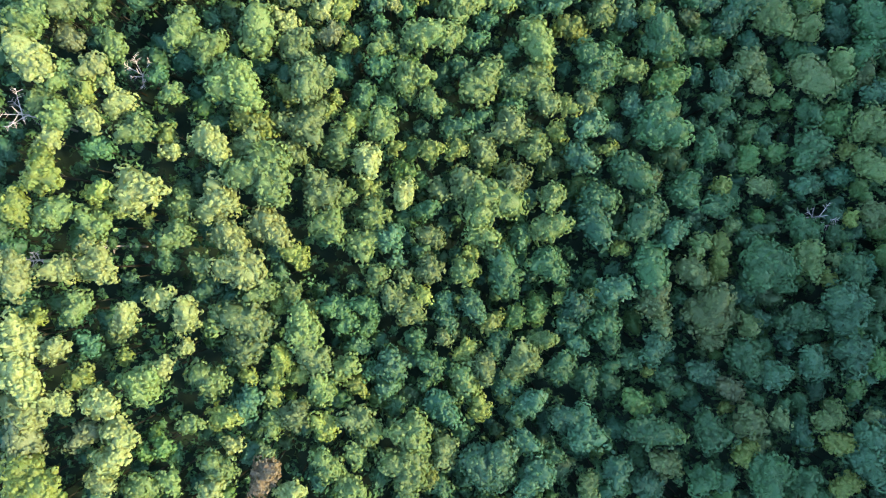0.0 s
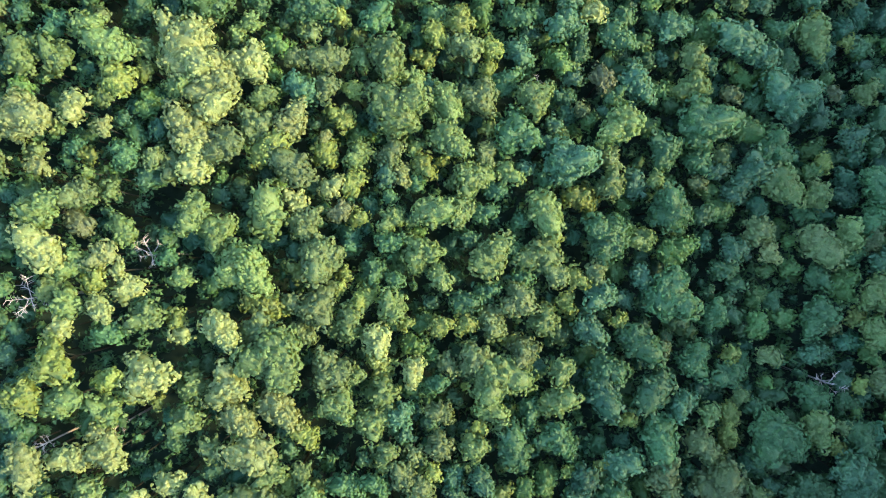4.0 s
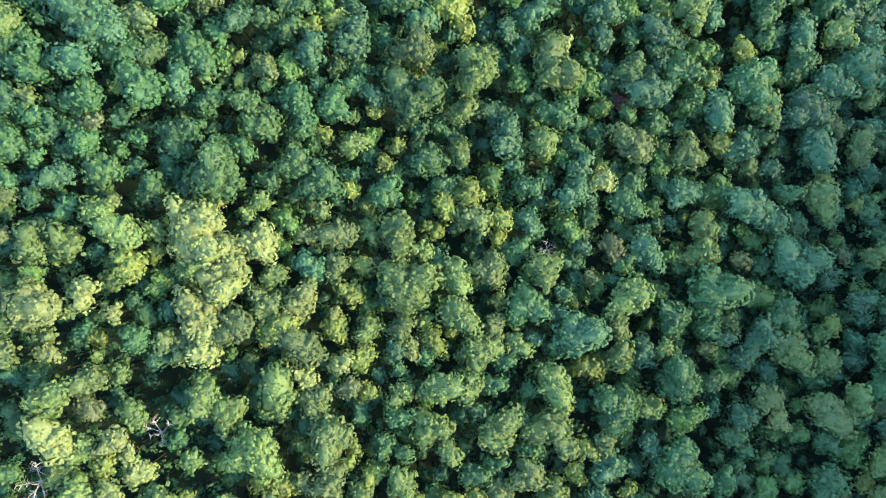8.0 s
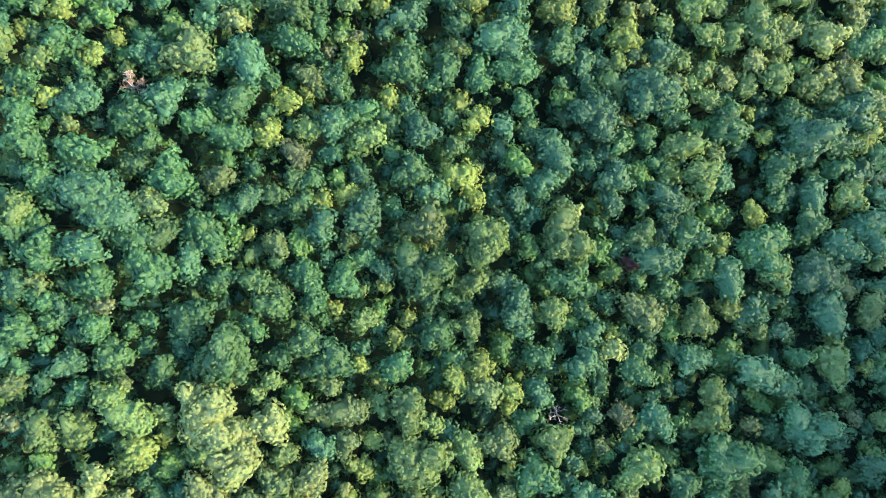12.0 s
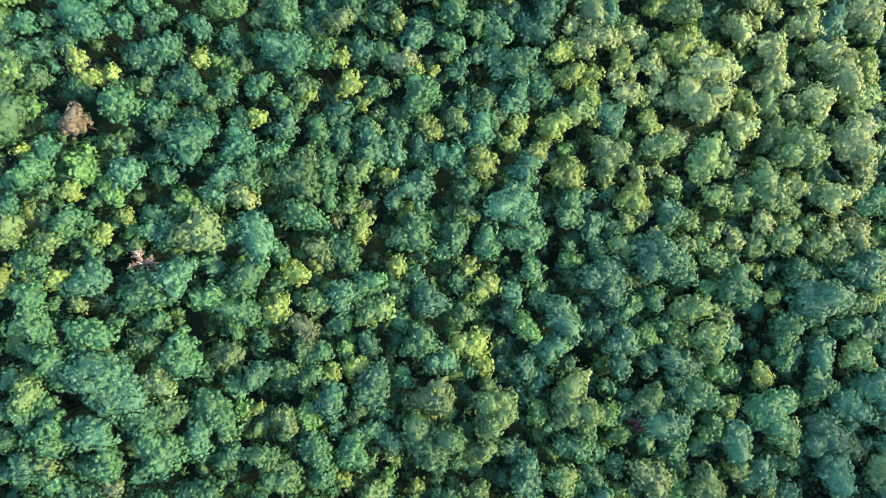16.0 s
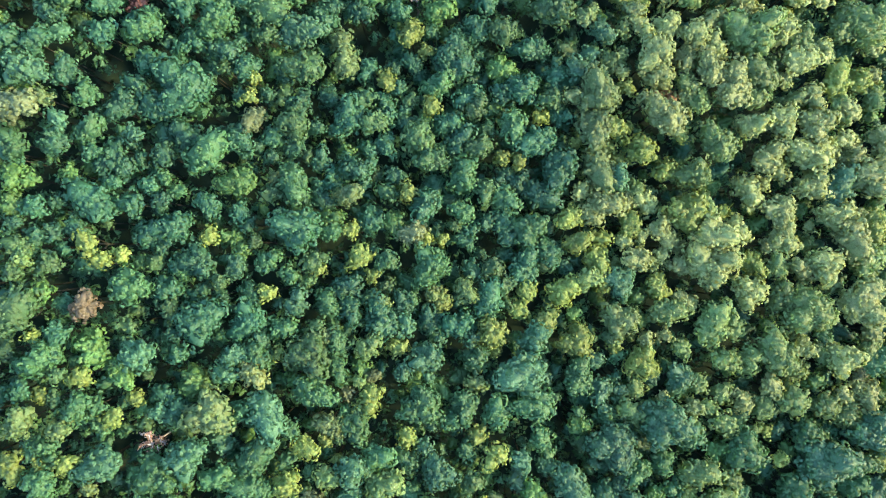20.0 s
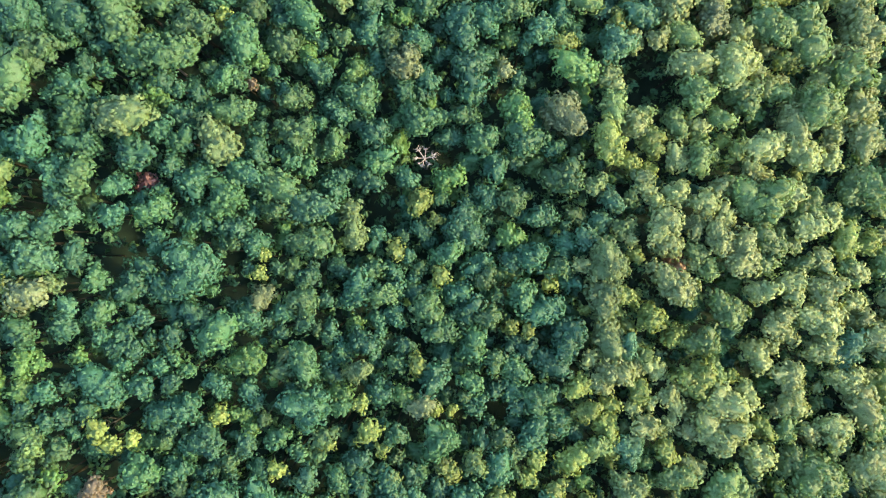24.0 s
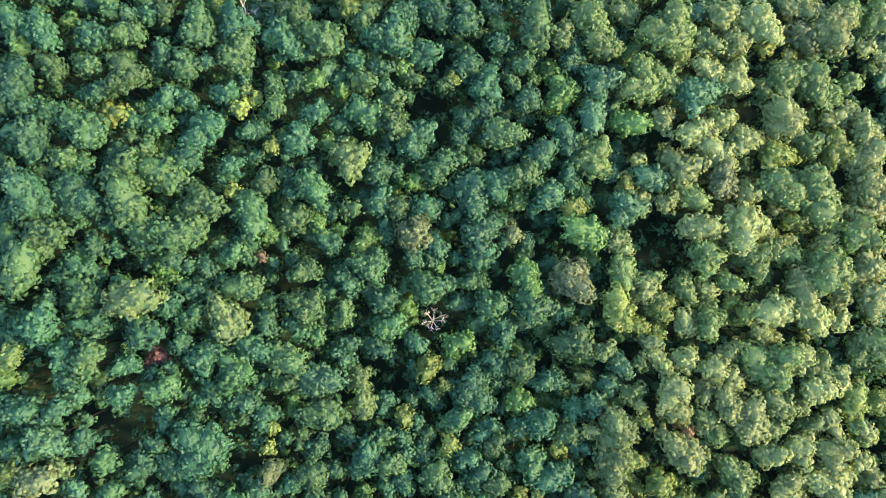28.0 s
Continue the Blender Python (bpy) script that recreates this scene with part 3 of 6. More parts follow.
stand("bright", (-70.1, 52.6, 4.4), (-63.0, 54.7, 2.4), (-58.4, 51.5, 1.9), (-44.8, 50.7, 4.1), (-41.3, 54.9, 3.4), (-39.9, 59.5, 4.3), (-28.0, 53.1, 3.2), (-22.5, 50.8, 1.2))
stand("light", (-71.6, 63.2, 3.0), (-67.9, 60.7, 1.2), (-66.3, 63.0, 3.1), (-61.2, 68.5, 2.6), (-57.1, 65.0, 3.6), (-52.4, 65.3, 1.9), (-37.4, 67.9, 1.7), (-32.6, 63.9, 1.2), (-26.4, 69.7, 1.3), (-16.5, 65.1, 2.0), (-11.3, 65.2, 3.8), (-7.3, 61.9, 2.0), (22.9, 64.8, 1.2), (45.0, 61.4, 3.4), (45.1, 66.5, 2.7), (78.9, 60.8, 2.4))
stand("pale", (-4.1, 60.2, 1.8), (12.4, 66.9, 2.6), (22.4, 62.7, 1.8), (33.7, 65.6, 1.4), (34.1, 61.8, 3.4), (39.7, 67.1, 1.4), (58.9, 67.4, 2.9), (65.5, 63.1, 1.4), (70.1, 67.8, 1.5), (72.4, 69.4, 1.6))
stand("yellow", (-52.5, 61.6, 1.9), (-16.6, 69.0, 1.5), (-6.1, 66.3, 1.3), (-4.6, 65.3, 1.5), (-3.1, 69.8, 2.4), (6.7, 64.0, 1.6), (7.2, 67.6, 2.2))
stand("olive", (-27.4, 64.7, 2.0), (-24.5, 69.2, 1.7), (-21.7, 64.7, 3.2), (2.1, 67.9, 3.1), (52.7, 60.1, 1.8), (67.7, 60.9, 1.7))
stand("green", (9.6, 61.8, 2.8), (24.0, 67.9, 2.0), (36.9, 66.6, 1.6), (64.5, 66.8, 2.3), (78.6, 69.4, 2.1))
stand("deep", (-67.1, 69.1, 2.2), (-61.9, 61.9, 1.6), (-1.6, 66.2, 1.5), (48.9, 65.9, 1.8))
stand("fresh", (-31.8, 62.1, 1.4), (-31.0, 66.9, 2.3), (20.1, 66.0, 2.9), (36.1, 69.9, 1.9), (39.6, 60.9, 1.9), (53.4, 65.9, 1.3), (55.8, 63.6, 2.2), (72.2, 63.5, 1.4))
stand("tan", (-76.5, 64.7, 1.6), (28.1, 62.5, 2.4), (73.2, 60.9, 1.4))
stand("bright", (-47.6, 67.7, 2.9), (-43.5, 64.3, 5.2), (-35.7, 63.2, 3.6))
stand("light", (-45.8, 71.0, 1.8), (-35.2, 70.2, 2.0), (-0.2, 79.2, 2.6), (54.7, 77.6, 1.8), (68.8, 71.8, 3.7))
stand("pale", (-67.5, 74.1, 2.8), (9.8, 77.8, 1.6), (20.6, 72.4, 3.1), (22.1, 77.4, 2.4), (24.1, 71.0, 1.6), (41.6, 72.7, 3.2), (51.4, 78.1, 1.2), (54.0, 70.1, 4.0), (59.1, 77.5, 2.1))
stand("yellow", (-20.1, 72.6, 1.7), (-13.7, 77.5, 1.7), (-4.1, 71.3, 1.2), (1.5, 72.3, 2.6), (69.8, 75.9, 1.6), (75.6, 70.4, 1.6))
stand("olive", (-76.5, 70.7, 2.0), (-60.2, 71.8, 1.2), (-58.8, 70.3, 1.2))
stand("green", (-75.7, 73.5, 1.8), (-75.6, 79.8, 3.0), (-71.5, 77.6, 1.8), (-63.6, 79.7, 2.6), (-58.9, 79.4, 1.6), (-53.3, 72.5, 3.1), (-38.3, 79.4, 2.2), (-33.8, 74.1, 2.2), (-25.3, 73.5, 3.7), (-13.8, 72.3, 3.0), (-11.7, 76.0, 1.6), (-6.6, 77.9, 3.1), (-3.0, 73.7, 2.3), (12.2, 73.5, 2.6), (15.6, 75.2, 1.8), (30.5, 70.9, 3.2), (31.8, 74.1, 2.4), (38.1, 74.5, 1.8), (62.4, 72.7, 2.5))
stand("deep", (-72.7, 74.4, 1.8), (-72.3, 71.1, 2.0), (-67.6, 79.0, 2.0), (-56.7, 76.5, 1.6), (-50.4, 76.4, 2.5), (-47.6, 73.0, 2.1), (-20.1, 75.1, 1.9), (-16.7, 79.0, 1.5), (14.5, 71.1, 1.5), (33.8, 77.1, 1.8), (75.9, 73.7, 2.3), (78.8, 76.9, 2.6))
stand("moss", (-60.2, 75.2, 3.1), (-41.8, 75.1, 5.0), (-29.6, 76.8, 3.2))
stand("fresh", (-8.7, 71.4, 1.7), (5.5, 74.9, 2.6), (18.8, 79.3, 1.6), (26.3, 77.7, 2.0), (37.6, 78.2, 2.3), (48.4, 72.8, 3.5))
stand("bright", (-42.1, 70.5, 1.2), (26.2, 74.6, 2.3))
stand("light", (-20.1, 85.6, 1.2), (-19.2, 80.7, 2.3), (0.0, 87.1, 2.9), (14.9, 81.3, 2.9), (42.4, 80.5, 3.2), (58.1, 87.9, 3.2), (76.1, 81.1, 3.2))
stand("pale", (-76.2, 87.4, 2.4), (-15.7, 89.6, 2.0), (6.2, 86.6, 2.6), (8.2, 82.0, 3.6), (48.1, 88.3, 3.5), (52.9, 81.2, 3.2), (65.5, 87.9, 4.3), (67.7, 81.8, 4.0), (71.8, 89.9, 1.3), (75.1, 86.1, 1.4), (79.1, 85.6, 2.6))
stand("yellow", (-58.5, 89.8, 1.5), (-24.5, 82.6, 1.7), (-15.7, 86.6, 1.3), (-11.7, 80.5, 1.7), (48.7, 81.8, 2.4), (50.4, 85.0, 1.6))
stand("olive", (-72.4, 87.4, 1.8), (31.9, 81.3, 3.9), (71.7, 85.6, 2.3))
stand("green", (-73.2, 85.6, 1.8), (-71.5, 84.6, 2.2), (-71.1, 80.9, 1.8), (-65.9, 82.7, 2.0), (-63.7, 87.6, 3.5), (-57.1, 81.7, 1.2), (-55.0, 80.9, 1.7), (-54.1, 89.6, 4.1), (-47.7, 81.6, 3.8), (-44.0, 87.7, 2.7), (-29.2, 88.4, 3.5), (-27.7, 83.5, 2.2), (-26.5, 80.6, 1.5), (-22.8, 87.8, 3.2), (-10.7, 85.1, 1.2), (-4.1, 85.0, 1.5), (10.9, 80.4, 1.2), (16.2, 87.6, 2.7), (18.8, 87.1, 2.7), (19.9, 89.7, 2.0), (20.9, 81.4, 2.3), (22.0, 85.6, 1.8), (25.2, 83.5, 2.0), (31.2, 87.7, 1.6), (34.4, 84.5, 1.3), (36.6, 86.1, 2.7), (57.0, 83.4, 2.5))
stand("deep", (-69.4, 82.7, 2.2), (-58.9, 85.1, 1.9), (-7.6, 84.0, 1.9), (4.1, 81.5, 1.5), (39.4, 89.8, 1.8))
stand("moss", (-37.9, 87.7, 2.9), (-35.1, 83.6, 3.0), (-34.2, 85.6, 2.3), (-8.6, 89.2, 4.8), (3.6, 87.6, 2.0))
stand("fresh", (-42.1, 81.2, 1.7), (-16.7, 82.5, 1.5), (-5.1, 80.5, 1.2), (13.5, 85.6, 1.3), (26.4, 88.7, 2.0), (43.5, 89.4, 3.2), (60.9, 81.3, 1.6))
stand("tan", (-62.6, 83.5, 1.9))
stand("light", (-44.1, 92.4, 1.6), (2.5, 94.3, 4.3), (17.2, 94.9, 4.4), (79.1, 90.9, 2.5))
stand("pale", (-65.3, 93.4, 3.5), (-49.0, 91.0, 3.1), (-26.5, 97.2, 3.0), (-19.4, 99.3, 3.8), (35.1, 91.2, 3.7), (70.7, 93.8, 3.8), (77.1, 96.7, 4.3))
stand("yellow", (-39.4, 95.8, 1.2), (-8.7, 93.7, 1.2), (47.2, 94.1, 2.1), (53.7, 99.9, 2.7))
stand("olive", (-34.3, 94.1, 2.5), (-8.4, 97.4, 3.8), (73.1, 97.0, 1.2))
stand("green", (-76.7, 97.2, 2.4), (-76.2, 93.9, 1.6), (-74.1, 97.7, 2.4), (-71.5, 93.4, 3.5), (-56.8, 95.1, 3.4), (-46.5, 96.2, 4.1), (-42.7, 99.7, 2.3), (-34.7, 91.0, 1.4), (-19.2, 91.6, 2.2), (-18.2, 94.6, 2.0), (-12.7, 96.2, 1.8), (-6.1, 93.7, 1.5), (-2.6, 90.7, 1.7), (24.3, 97.6, 1.8), (27.5, 93.4, 1.8), (42.3, 95.8, 4.0), (49.5, 99.0, 1.2), (55.6, 93.0, 4.6), (64.8, 97.5, 3.5))
stand("deep", (-26.0, 92.0, 1.9), (7.8, 96.9, 1.8), (11.0, 99.6, 2.4), (13.6, 90.8, 2.0), (28.0, 96.1, 1.6), (36.8, 96.2, 2.1), (37.3, 99.4, 2.5))
stand("moss", (-52.8, 96.1, 3.1), (-22.2, 94.9, 2.0), (-20.6, 91.1, 1.5), (-1.0, 96.8, 1.2), (31.9, 95.7, 3.2))
stand("fresh", (-41.6, 95.8, 1.7), (-30.7, 94.2, 2.3), (10.6, 93.6, 2.4), (23.2, 92.9, 2.9), (60.6, 95.3, 1.9))
stand("rust", (30.9, 90.6, 1.9))
stand("light", (-75.4, 100.0, 2.8), (43.3, 106.2, 3.5), (73.3, 103.0, 3.3), (77.3, 105.2, 1.2))
stand("pale", (-62.7, 101.2, 5.6), (-39.1, 101.7, 2.7), (-7.1, 103.7, 2.8), (8.3, 102.2, 2.1), (13.2, 105.5, 3.1), (26.2, 106.3, 3.2), (26.5, 101.9, 2.3), (37.4, 102.6, 3.2), (47.9, 106.8, 2.4), (65.8, 104.0, 3.3), (75.6, 107.9, 3.0), (79.0, 103.6, 2.4))
stand("yellow", (-26.5, 101.5, 1.9), (-23.1, 100.6, 1.2), (-22.2, 103.1, 2.1), (-2.2, 106.5, 3.1), (0.6, 102.5, 2.1), (38.0, 107.9, 2.3))
stand("olive", (-54.5, 101.3, 2.9), (-43.7, 105.5, 2.9))
stand("green", (-75.9, 106.5, 2.0), (-72.5, 108.5, 1.2), (-72.2, 105.3, 2.8), (-71.6, 101.5, 1.9), (-66.2, 109.4, 3.8), (-51.3, 106.3, 3.9), (-33.3, 100.4, 1.2), (-28.5, 105.5, 2.2), (-14.2, 100.7, 2.2), (-11.4, 106.9, 3.3), (32.4, 102.0, 2.3), (35.8, 109.5, 2.3), (36.9, 106.3, 2.3), (56.3, 103.9, 1.2), (58.5, 102.3, 2.1), (58.8, 108.5, 3.5), (66.0, 107.8, 1.5), (71.1, 109.0, 2.6))
stand("deep", (-48.7, 102.5, 1.8), (-39.0, 107.7, 1.9), (-20.2, 106.7, 2.6), (-15.2, 107.3, 1.5), (-2.0, 101.4, 1.4), (4.2, 102.6, 1.8), (21.7, 109.2, 2.6), (60.8, 102.9, 2.8))
stand("moss", (-57.9, 107.7, 2.6), (-34.6, 102.8, 2.2), (-31.4, 105.9, 2.2), (-30.4, 101.2, 2.5))
stand("fresh", (-24.1, 106.1, 2.2), (8.7, 109.1, 2.9), (31.9, 107.2, 2.4), (46.8, 100.0, 2.7))
stand("bright", (18.9, 100.2, 1.8))
stand("light", (-29.0, 114.5, 2.4), (-18.8, 113.0, 3.0), (39.5, 112.5, 3.5), (46.3, 110.8, 2.3))
stand("pale", (-65.9, 118.6, 3.5), (-52.4, 119.0, 3.6), (-24.6, 115.2, 3.0), (-11.7, 119.1, 1.5), (-9.4, 114.6, 3.3), (6.1, 115.6, 2.3), (15.0, 111.4, 3.9), (20.1, 114.4, 1.2), (23.1, 117.5, 4.5), (25.3, 110.8, 2.1), (56.5, 119.8, 1.4), (64.2, 114.1, 5.1), (73.1, 119.6, 4.1))
stand("yellow", (-80.3, 118.4, 2.3), (-76.2, 118.9, 1.2), (-71.3, 118.9, 2.1), (-35.7, 113.6, 2.5), (-32.9, 119.9, 2.5), (-27.1, 117.0, 1.2), (0.9, 116.9, 2.3), (54.0, 119.6, 1.6), (55.9, 114.5, 1.6), (76.2, 114.6, 3.0))
stand("olive", (-68.3, 114.3, 1.5))
stand("green", (-75.3, 115.9, 2.8), (-74.7, 111.3, 3.5), (-74.3, 119.7, 1.7), (-72.6, 114.6, 1.2), (-70.0, 116.2, 1.5), (-62.7, 111.2, 1.3), (-60.9, 116.6, 1.4), (-56.8, 115.9, 3.8), (-55.8, 111.3, 2.6), (-47.4, 115.5, 2.7), (-41.8, 113.1, 3.4), (-41.5, 118.3, 3.4), (-36.2, 117.2, 1.7), (-32.4, 114.8, 1.5), (-20.2, 117.7, 3.0), (-15.2, 116.5, 2.5), (-14.2, 110.4, 2.2), (-4.1, 117.9, 2.2), (-0.5, 114.4, 1.2), (11.0, 114.2, 2.1), (11.0, 116.8, 1.6), (28.2, 113.1, 2.7), (33.1, 114.2, 2.5), (48.6, 117.3, 4.0), (62.2, 119.3, 3.3), (71.2, 113.4, 3.2), (79.2, 111.3, 2.4))
stand("deep", (-25.1, 110.6, 2.4), (29.8, 110.4, 1.3), (38.6, 118.7, 2.5), (46.4, 114.0, 1.2), (66.8, 119.3, 2.2))
stand("moss", (-3.2, 111.8, 2.3))
stand("fresh", (44.0, 116.2, 2.4), (58.5, 115.6, 1.7))
stand("tan", (-31.1, 110.0, 2.7))
stand("light", (-77.7, 126.6, 3.0), (-72.2, 124.9, 2.1), (27.3, 124.0, 2.9), (27.7, 128.5, 2.1), (39.2, 121.4, 1.8), (40.4, 129.0, 1.9), (42.6, 124.2, 1.9), (44.8, 121.5, 2.4), (44.9, 127.5, 2.2), (51.4, 120.0, 1.2), (53.0, 124.5, 2.2), (57.9, 126.1, 3.0), (64.7, 124.7, 2.7), (69.6, 123.1, 3.3))
stand("pale", (-57.1, 126.9, 1.5), (-39.1, 126.3, 3.9), (-10.7, 122.8, 1.1), (21.3, 128.2, 2.6), (21.6, 125.2, 1.2), (24.9, 128.3, 1.4), (33.5, 122.1, 5.0))
stand("yellow", (-64.5, 126.0, 1.9), (-61.1, 129.5, 1.5), (-29.5, 121.0, 1.2), (-23.6, 126.1, 1.2), (-21.6, 127.8, 2.3), (-14.9, 120.6, 1.8), (-2.1, 120.6, 1.8), (-1.2, 129.7, 1.1))
stand("olive", (-53.0, 127.1, 1.2), (-49.0, 126.5, 4.1), (-28.8, 123.8, 2.7), (39.3, 124.7, 2.1))
stand("green", (-75.2, 122.0, 2.2), (-69.8, 128.1, 2.6), (-68.0, 126.2, 1.8), (-66.8, 128.4, 1.8), (-66.7, 123.9, 1.8), (-44.3, 126.4, 2.9), (-35.8, 123.2, 1.8), (-31.6, 129.9, 3.3), (-26.1, 125.6, 1.3), (-24.2, 122.5, 3.3), (-13.1, 126.2, 3.8), (-7.2, 123.4, 1.9), (-4.3, 126.3, 3.1), (1.2, 124.9, 3.1), (8.6, 126.2, 3.6), (9.4, 120.0, 2.3), (11.9, 127.1, 1.2), (16.9, 124.4, 1.2), (22.3, 123.5, 2.0), (23.4, 122.0, 1.3), (24.5, 126.3, 1.6))
stand("deep", (-56.6, 129.7, 2.1), (-54.8, 126.6, 2.6), (-53.0, 125.2, 1.2), (-28.6, 127.5, 1.5), (4.7, 127.1, 1.5), (58.8, 120.3, 1.2))
stand("moss", (-73.7, 129.7, 1.4), (-27.1, 121.1, 1.2))
stand("fresh", (-61.0, 126.9, 1.7), (17.0, 121.7, 2.1), (64.0, 128.7, 2.2))
stand("tan", (-25.8, 128.6, 1.4))
stand("bright", (33.1, 126.9, 1.2), (48.8, 125.6, 2.2), (53.7, 129.2, 2.4), (68.6, 127.1, 1.8), (72.1, 128.0, 1.9), (73.8, 126.1, 3.0), (77.8, 120.4, 3.6))
stand("light", (-23.6, 131.1, 1.2), (-21.6, 137.5, 2.2), (-2.3, 130.3, 1.8), (37.0, 135.8, 2.1), (44.9, 133.8, 3.0), (49.8, 133.7, 2.7), (54.9, 135.1, 4.1), (59.0, 131.8, 2.5), (60.2, 138.0, 1.2), (60.7, 132.0, 1.6), (64.7, 134.7, 2.0), (74.0, 135.6, 2.1), (79.7, 131.8, 3.0))
stand("pale", (-60.4, 136.7, 2.9), (-46.6, 133.1, 2.3), (-44.8, 136.4, 2.1), (-40.5, 138.7, 1.5), (-15.6, 132.8, 1.8), (-11.4, 134.9, 3.1), (-11.0, 131.6, 1.2), (-9.5, 138.7, 1.6), (-3.3, 138.0, 1.6), (5.8, 131.9, 4.6), (8.5, 138.3, 2.9), (10.3, 130.8, 1.3), (20.0, 133.6, 1.6), (36.2, 130.0, 3.2), (65.9, 136.8, 1.9))
stand("yellow", (-75.8, 130.3, 1.4), (-69.5, 133.3, 2.0), (-37.2, 136.6, 1.5), (-16.6, 136.9, 1.8), (0.3, 139.8, 2.9), (1.4, 135.8, 1.1), (15.6, 137.5, 3.2), (23.8, 137.2, 1.6), (29.2, 134.1, 3.2))
stand("olive", (-29.5, 139.3, 1.6))
stand("green", (-75.5, 136.6, 3.0), (-70.8, 135.7, 1.3), (-66.0, 132.1, 1.4), (-65.1, 134.9, 1.2), (-47.6, 139.5, 1.2), (-43.3, 133.9, 1.5), (-41.0, 136.3, 3.0), (-27.6, 133.1, 2.3), (-27.5, 138.3, 2.2), (-27.0, 137.2, 1.7), (-2.2, 134.7, 2.6), (16.6, 130.8, 3.4), (24.4, 134.6, 1.8), (34.2, 132.2, 1.2), (76.2, 132.8, 3.3))
stand("deep", (-79.2, 131.0, 1.8), (-78.4, 134.6, 1.4), (-55.8, 139.8, 1.7), (-54.9, 136.4, 1.9), (23.9, 130.0, 1.3), (31.0, 130.2, 2.1))
stand("moss", (-72.9, 133.9, 1.6), (-31.7, 135.5, 4.0), (19.0, 137.9, 1.2), (22.8, 138.3, 1.5))
stand("fresh", (-68.2, 138.0, 3.1), (-62.9, 133.3, 2.7), (-51.7, 131.6, 2.9), (-35.3, 131.6, 1.8), (-23.5, 133.4, 1.8), (5.6, 138.2, 1.2))
stand("tan", (-21.1, 131.7, 1.3), (72.7, 130.1, 1.7))
stand("bright", (-41.5, 132.9, 2.3), (29.9, 138.1, 1.6), (33.2, 138.6, 1.6), (61.3, 135.8, 2.4), (68.9, 133.8, 3.3), (74.6, 138.8, 2.4))
stand("light", (-19.1, 145.5, 1.2), (-4.3, 147.2, 2.0), (18.6, 149.4, 2.4), (33.6, 143.0, 3.2), (42.5, 140.3, 4.0), (46.6, 140.2, 2.4), (56.7, 146.0, 3.3), (60.7, 142.4, 4.6), (61.5, 148.8, 1.2))
stand("pale", (-34.3, 145.4, 2.3), (-15.1, 140.9, 1.9), (24.8, 148.0, 3.2))
stand("yellow", (-77.2, 140.2, 1.5), (-39.6, 147.0, 1.7), (-9.0, 145.8, 2.0), (6.0, 143.2, 2.1), (7.1, 146.6, 2.1), (10.7, 141.7, 2.4), (14.3, 147.0, 2.9), (21.8, 148.0, 1.6), (32.0, 147.6, 2.4), (65.4, 143.3, 1.5))
stand("olive", (-10.5, 147.4, 1.8), (24.0, 142.0, 3.4), (67.2, 147.7, 2.0), (76.0, 149.8, 1.2))
stand("green", (-61.3, 148.3, 3.1), (-37.1, 140.7, 2.5), (-29.0, 144.9, 2.5), (-25.6, 140.2, 1.5), (-21.6, 146.1, 1.5), (-14.1, 145.9, 1.5))
stand("deep", (-79.4, 148.6, 1.7), (-73.5, 140.2, 2.4), (-73.4, 145.6, 1.6), (-56.4, 147.6, 2.7), (-52.7, 146.9, 1.5), (-50.4, 142.4, 4.1), (-50.4, 147.8, 1.5), (-47.6, 146.8, 1.5), (-42.9, 141.9, 3.5), (-42.6, 146.8, 2.2), (-26.0, 148.0, 2.8), (-25.1, 143.7, 2.4), (-19.6, 141.9, 3.8), (-15.6, 144.9, 2.2), (-11.1, 141.7, 2.6), (-5.7, 140.9, 3.1), (-4.9, 145.2, 1.8), (-0.1, 145.1, 3.4))
stand("moss", (-78.8, 144.2, 3.9), (-62.5, 141.5, 1.9), (-55.8, 144.3, 1.9), (-47.2, 149.2, 1.5), (-32.9, 148.9, 1.9), (-31.4, 140.4, 1.7), (-18.6, 148.1, 1.8), (3.0, 148.1, 2.0), (3.5, 144.5, 1.2))
stand("fresh", (-75.6, 147.6, 1.9), (-28.0, 141.3, 1.5), (16.4, 142.5, 1.6), (28.3, 145.6, 1.6))
stand("brown", (-69.2, 145.2, 2.6))
stand("bright", (37.3, 144.7, 2.2), (49.0, 147.1, 3.2), (72.4, 144.6, 4.4))
stand("light", (-78.1, 153.2, 1.9), (23.9, 152.0, 1.2), (31.1, 151.9, 1.6), (46.7, 153.3, 1.8), (55.4, 151.5, 2.5), (62.7, 155.9, 1.7), (73.5, 152.9, 3.8))
stand("pale", (-44.8, 151.6, 2.1))
stand("yellow", (-68.4, 155.8, 1.9), (-66.6, 153.0, 1.6), (-63.1, 153.9, 1.4), (-49.2, 157.1, 1.7), (-31.0, 151.3, 1.5), (-25.1, 158.3, 1.7), (-23.6, 153.2, 2.4), (-21.1, 150.1, 1.5), (-11.5, 156.6, 1.2), (-8.5, 156.6, 1.1), (16.8, 156.2, 2.6), (20.8, 153.0, 2.9), (21.2, 156.8, 1.8), (26.8, 159.4, 2.4), (51.3, 152.2, 2.6), (75.5, 159.6, 3.3))
stand("green", (-54.1, 150.3, 1.2), (-39.2, 153.0, 2.1), (-35.8, 150.4, 1.9), (-28.6, 157.8, 2.0), (-18.6, 152.6, 2.2), (-10.8, 151.7, 3.6), (8.0, 158.7, 3.4), (10.4, 154.8, 2.2))
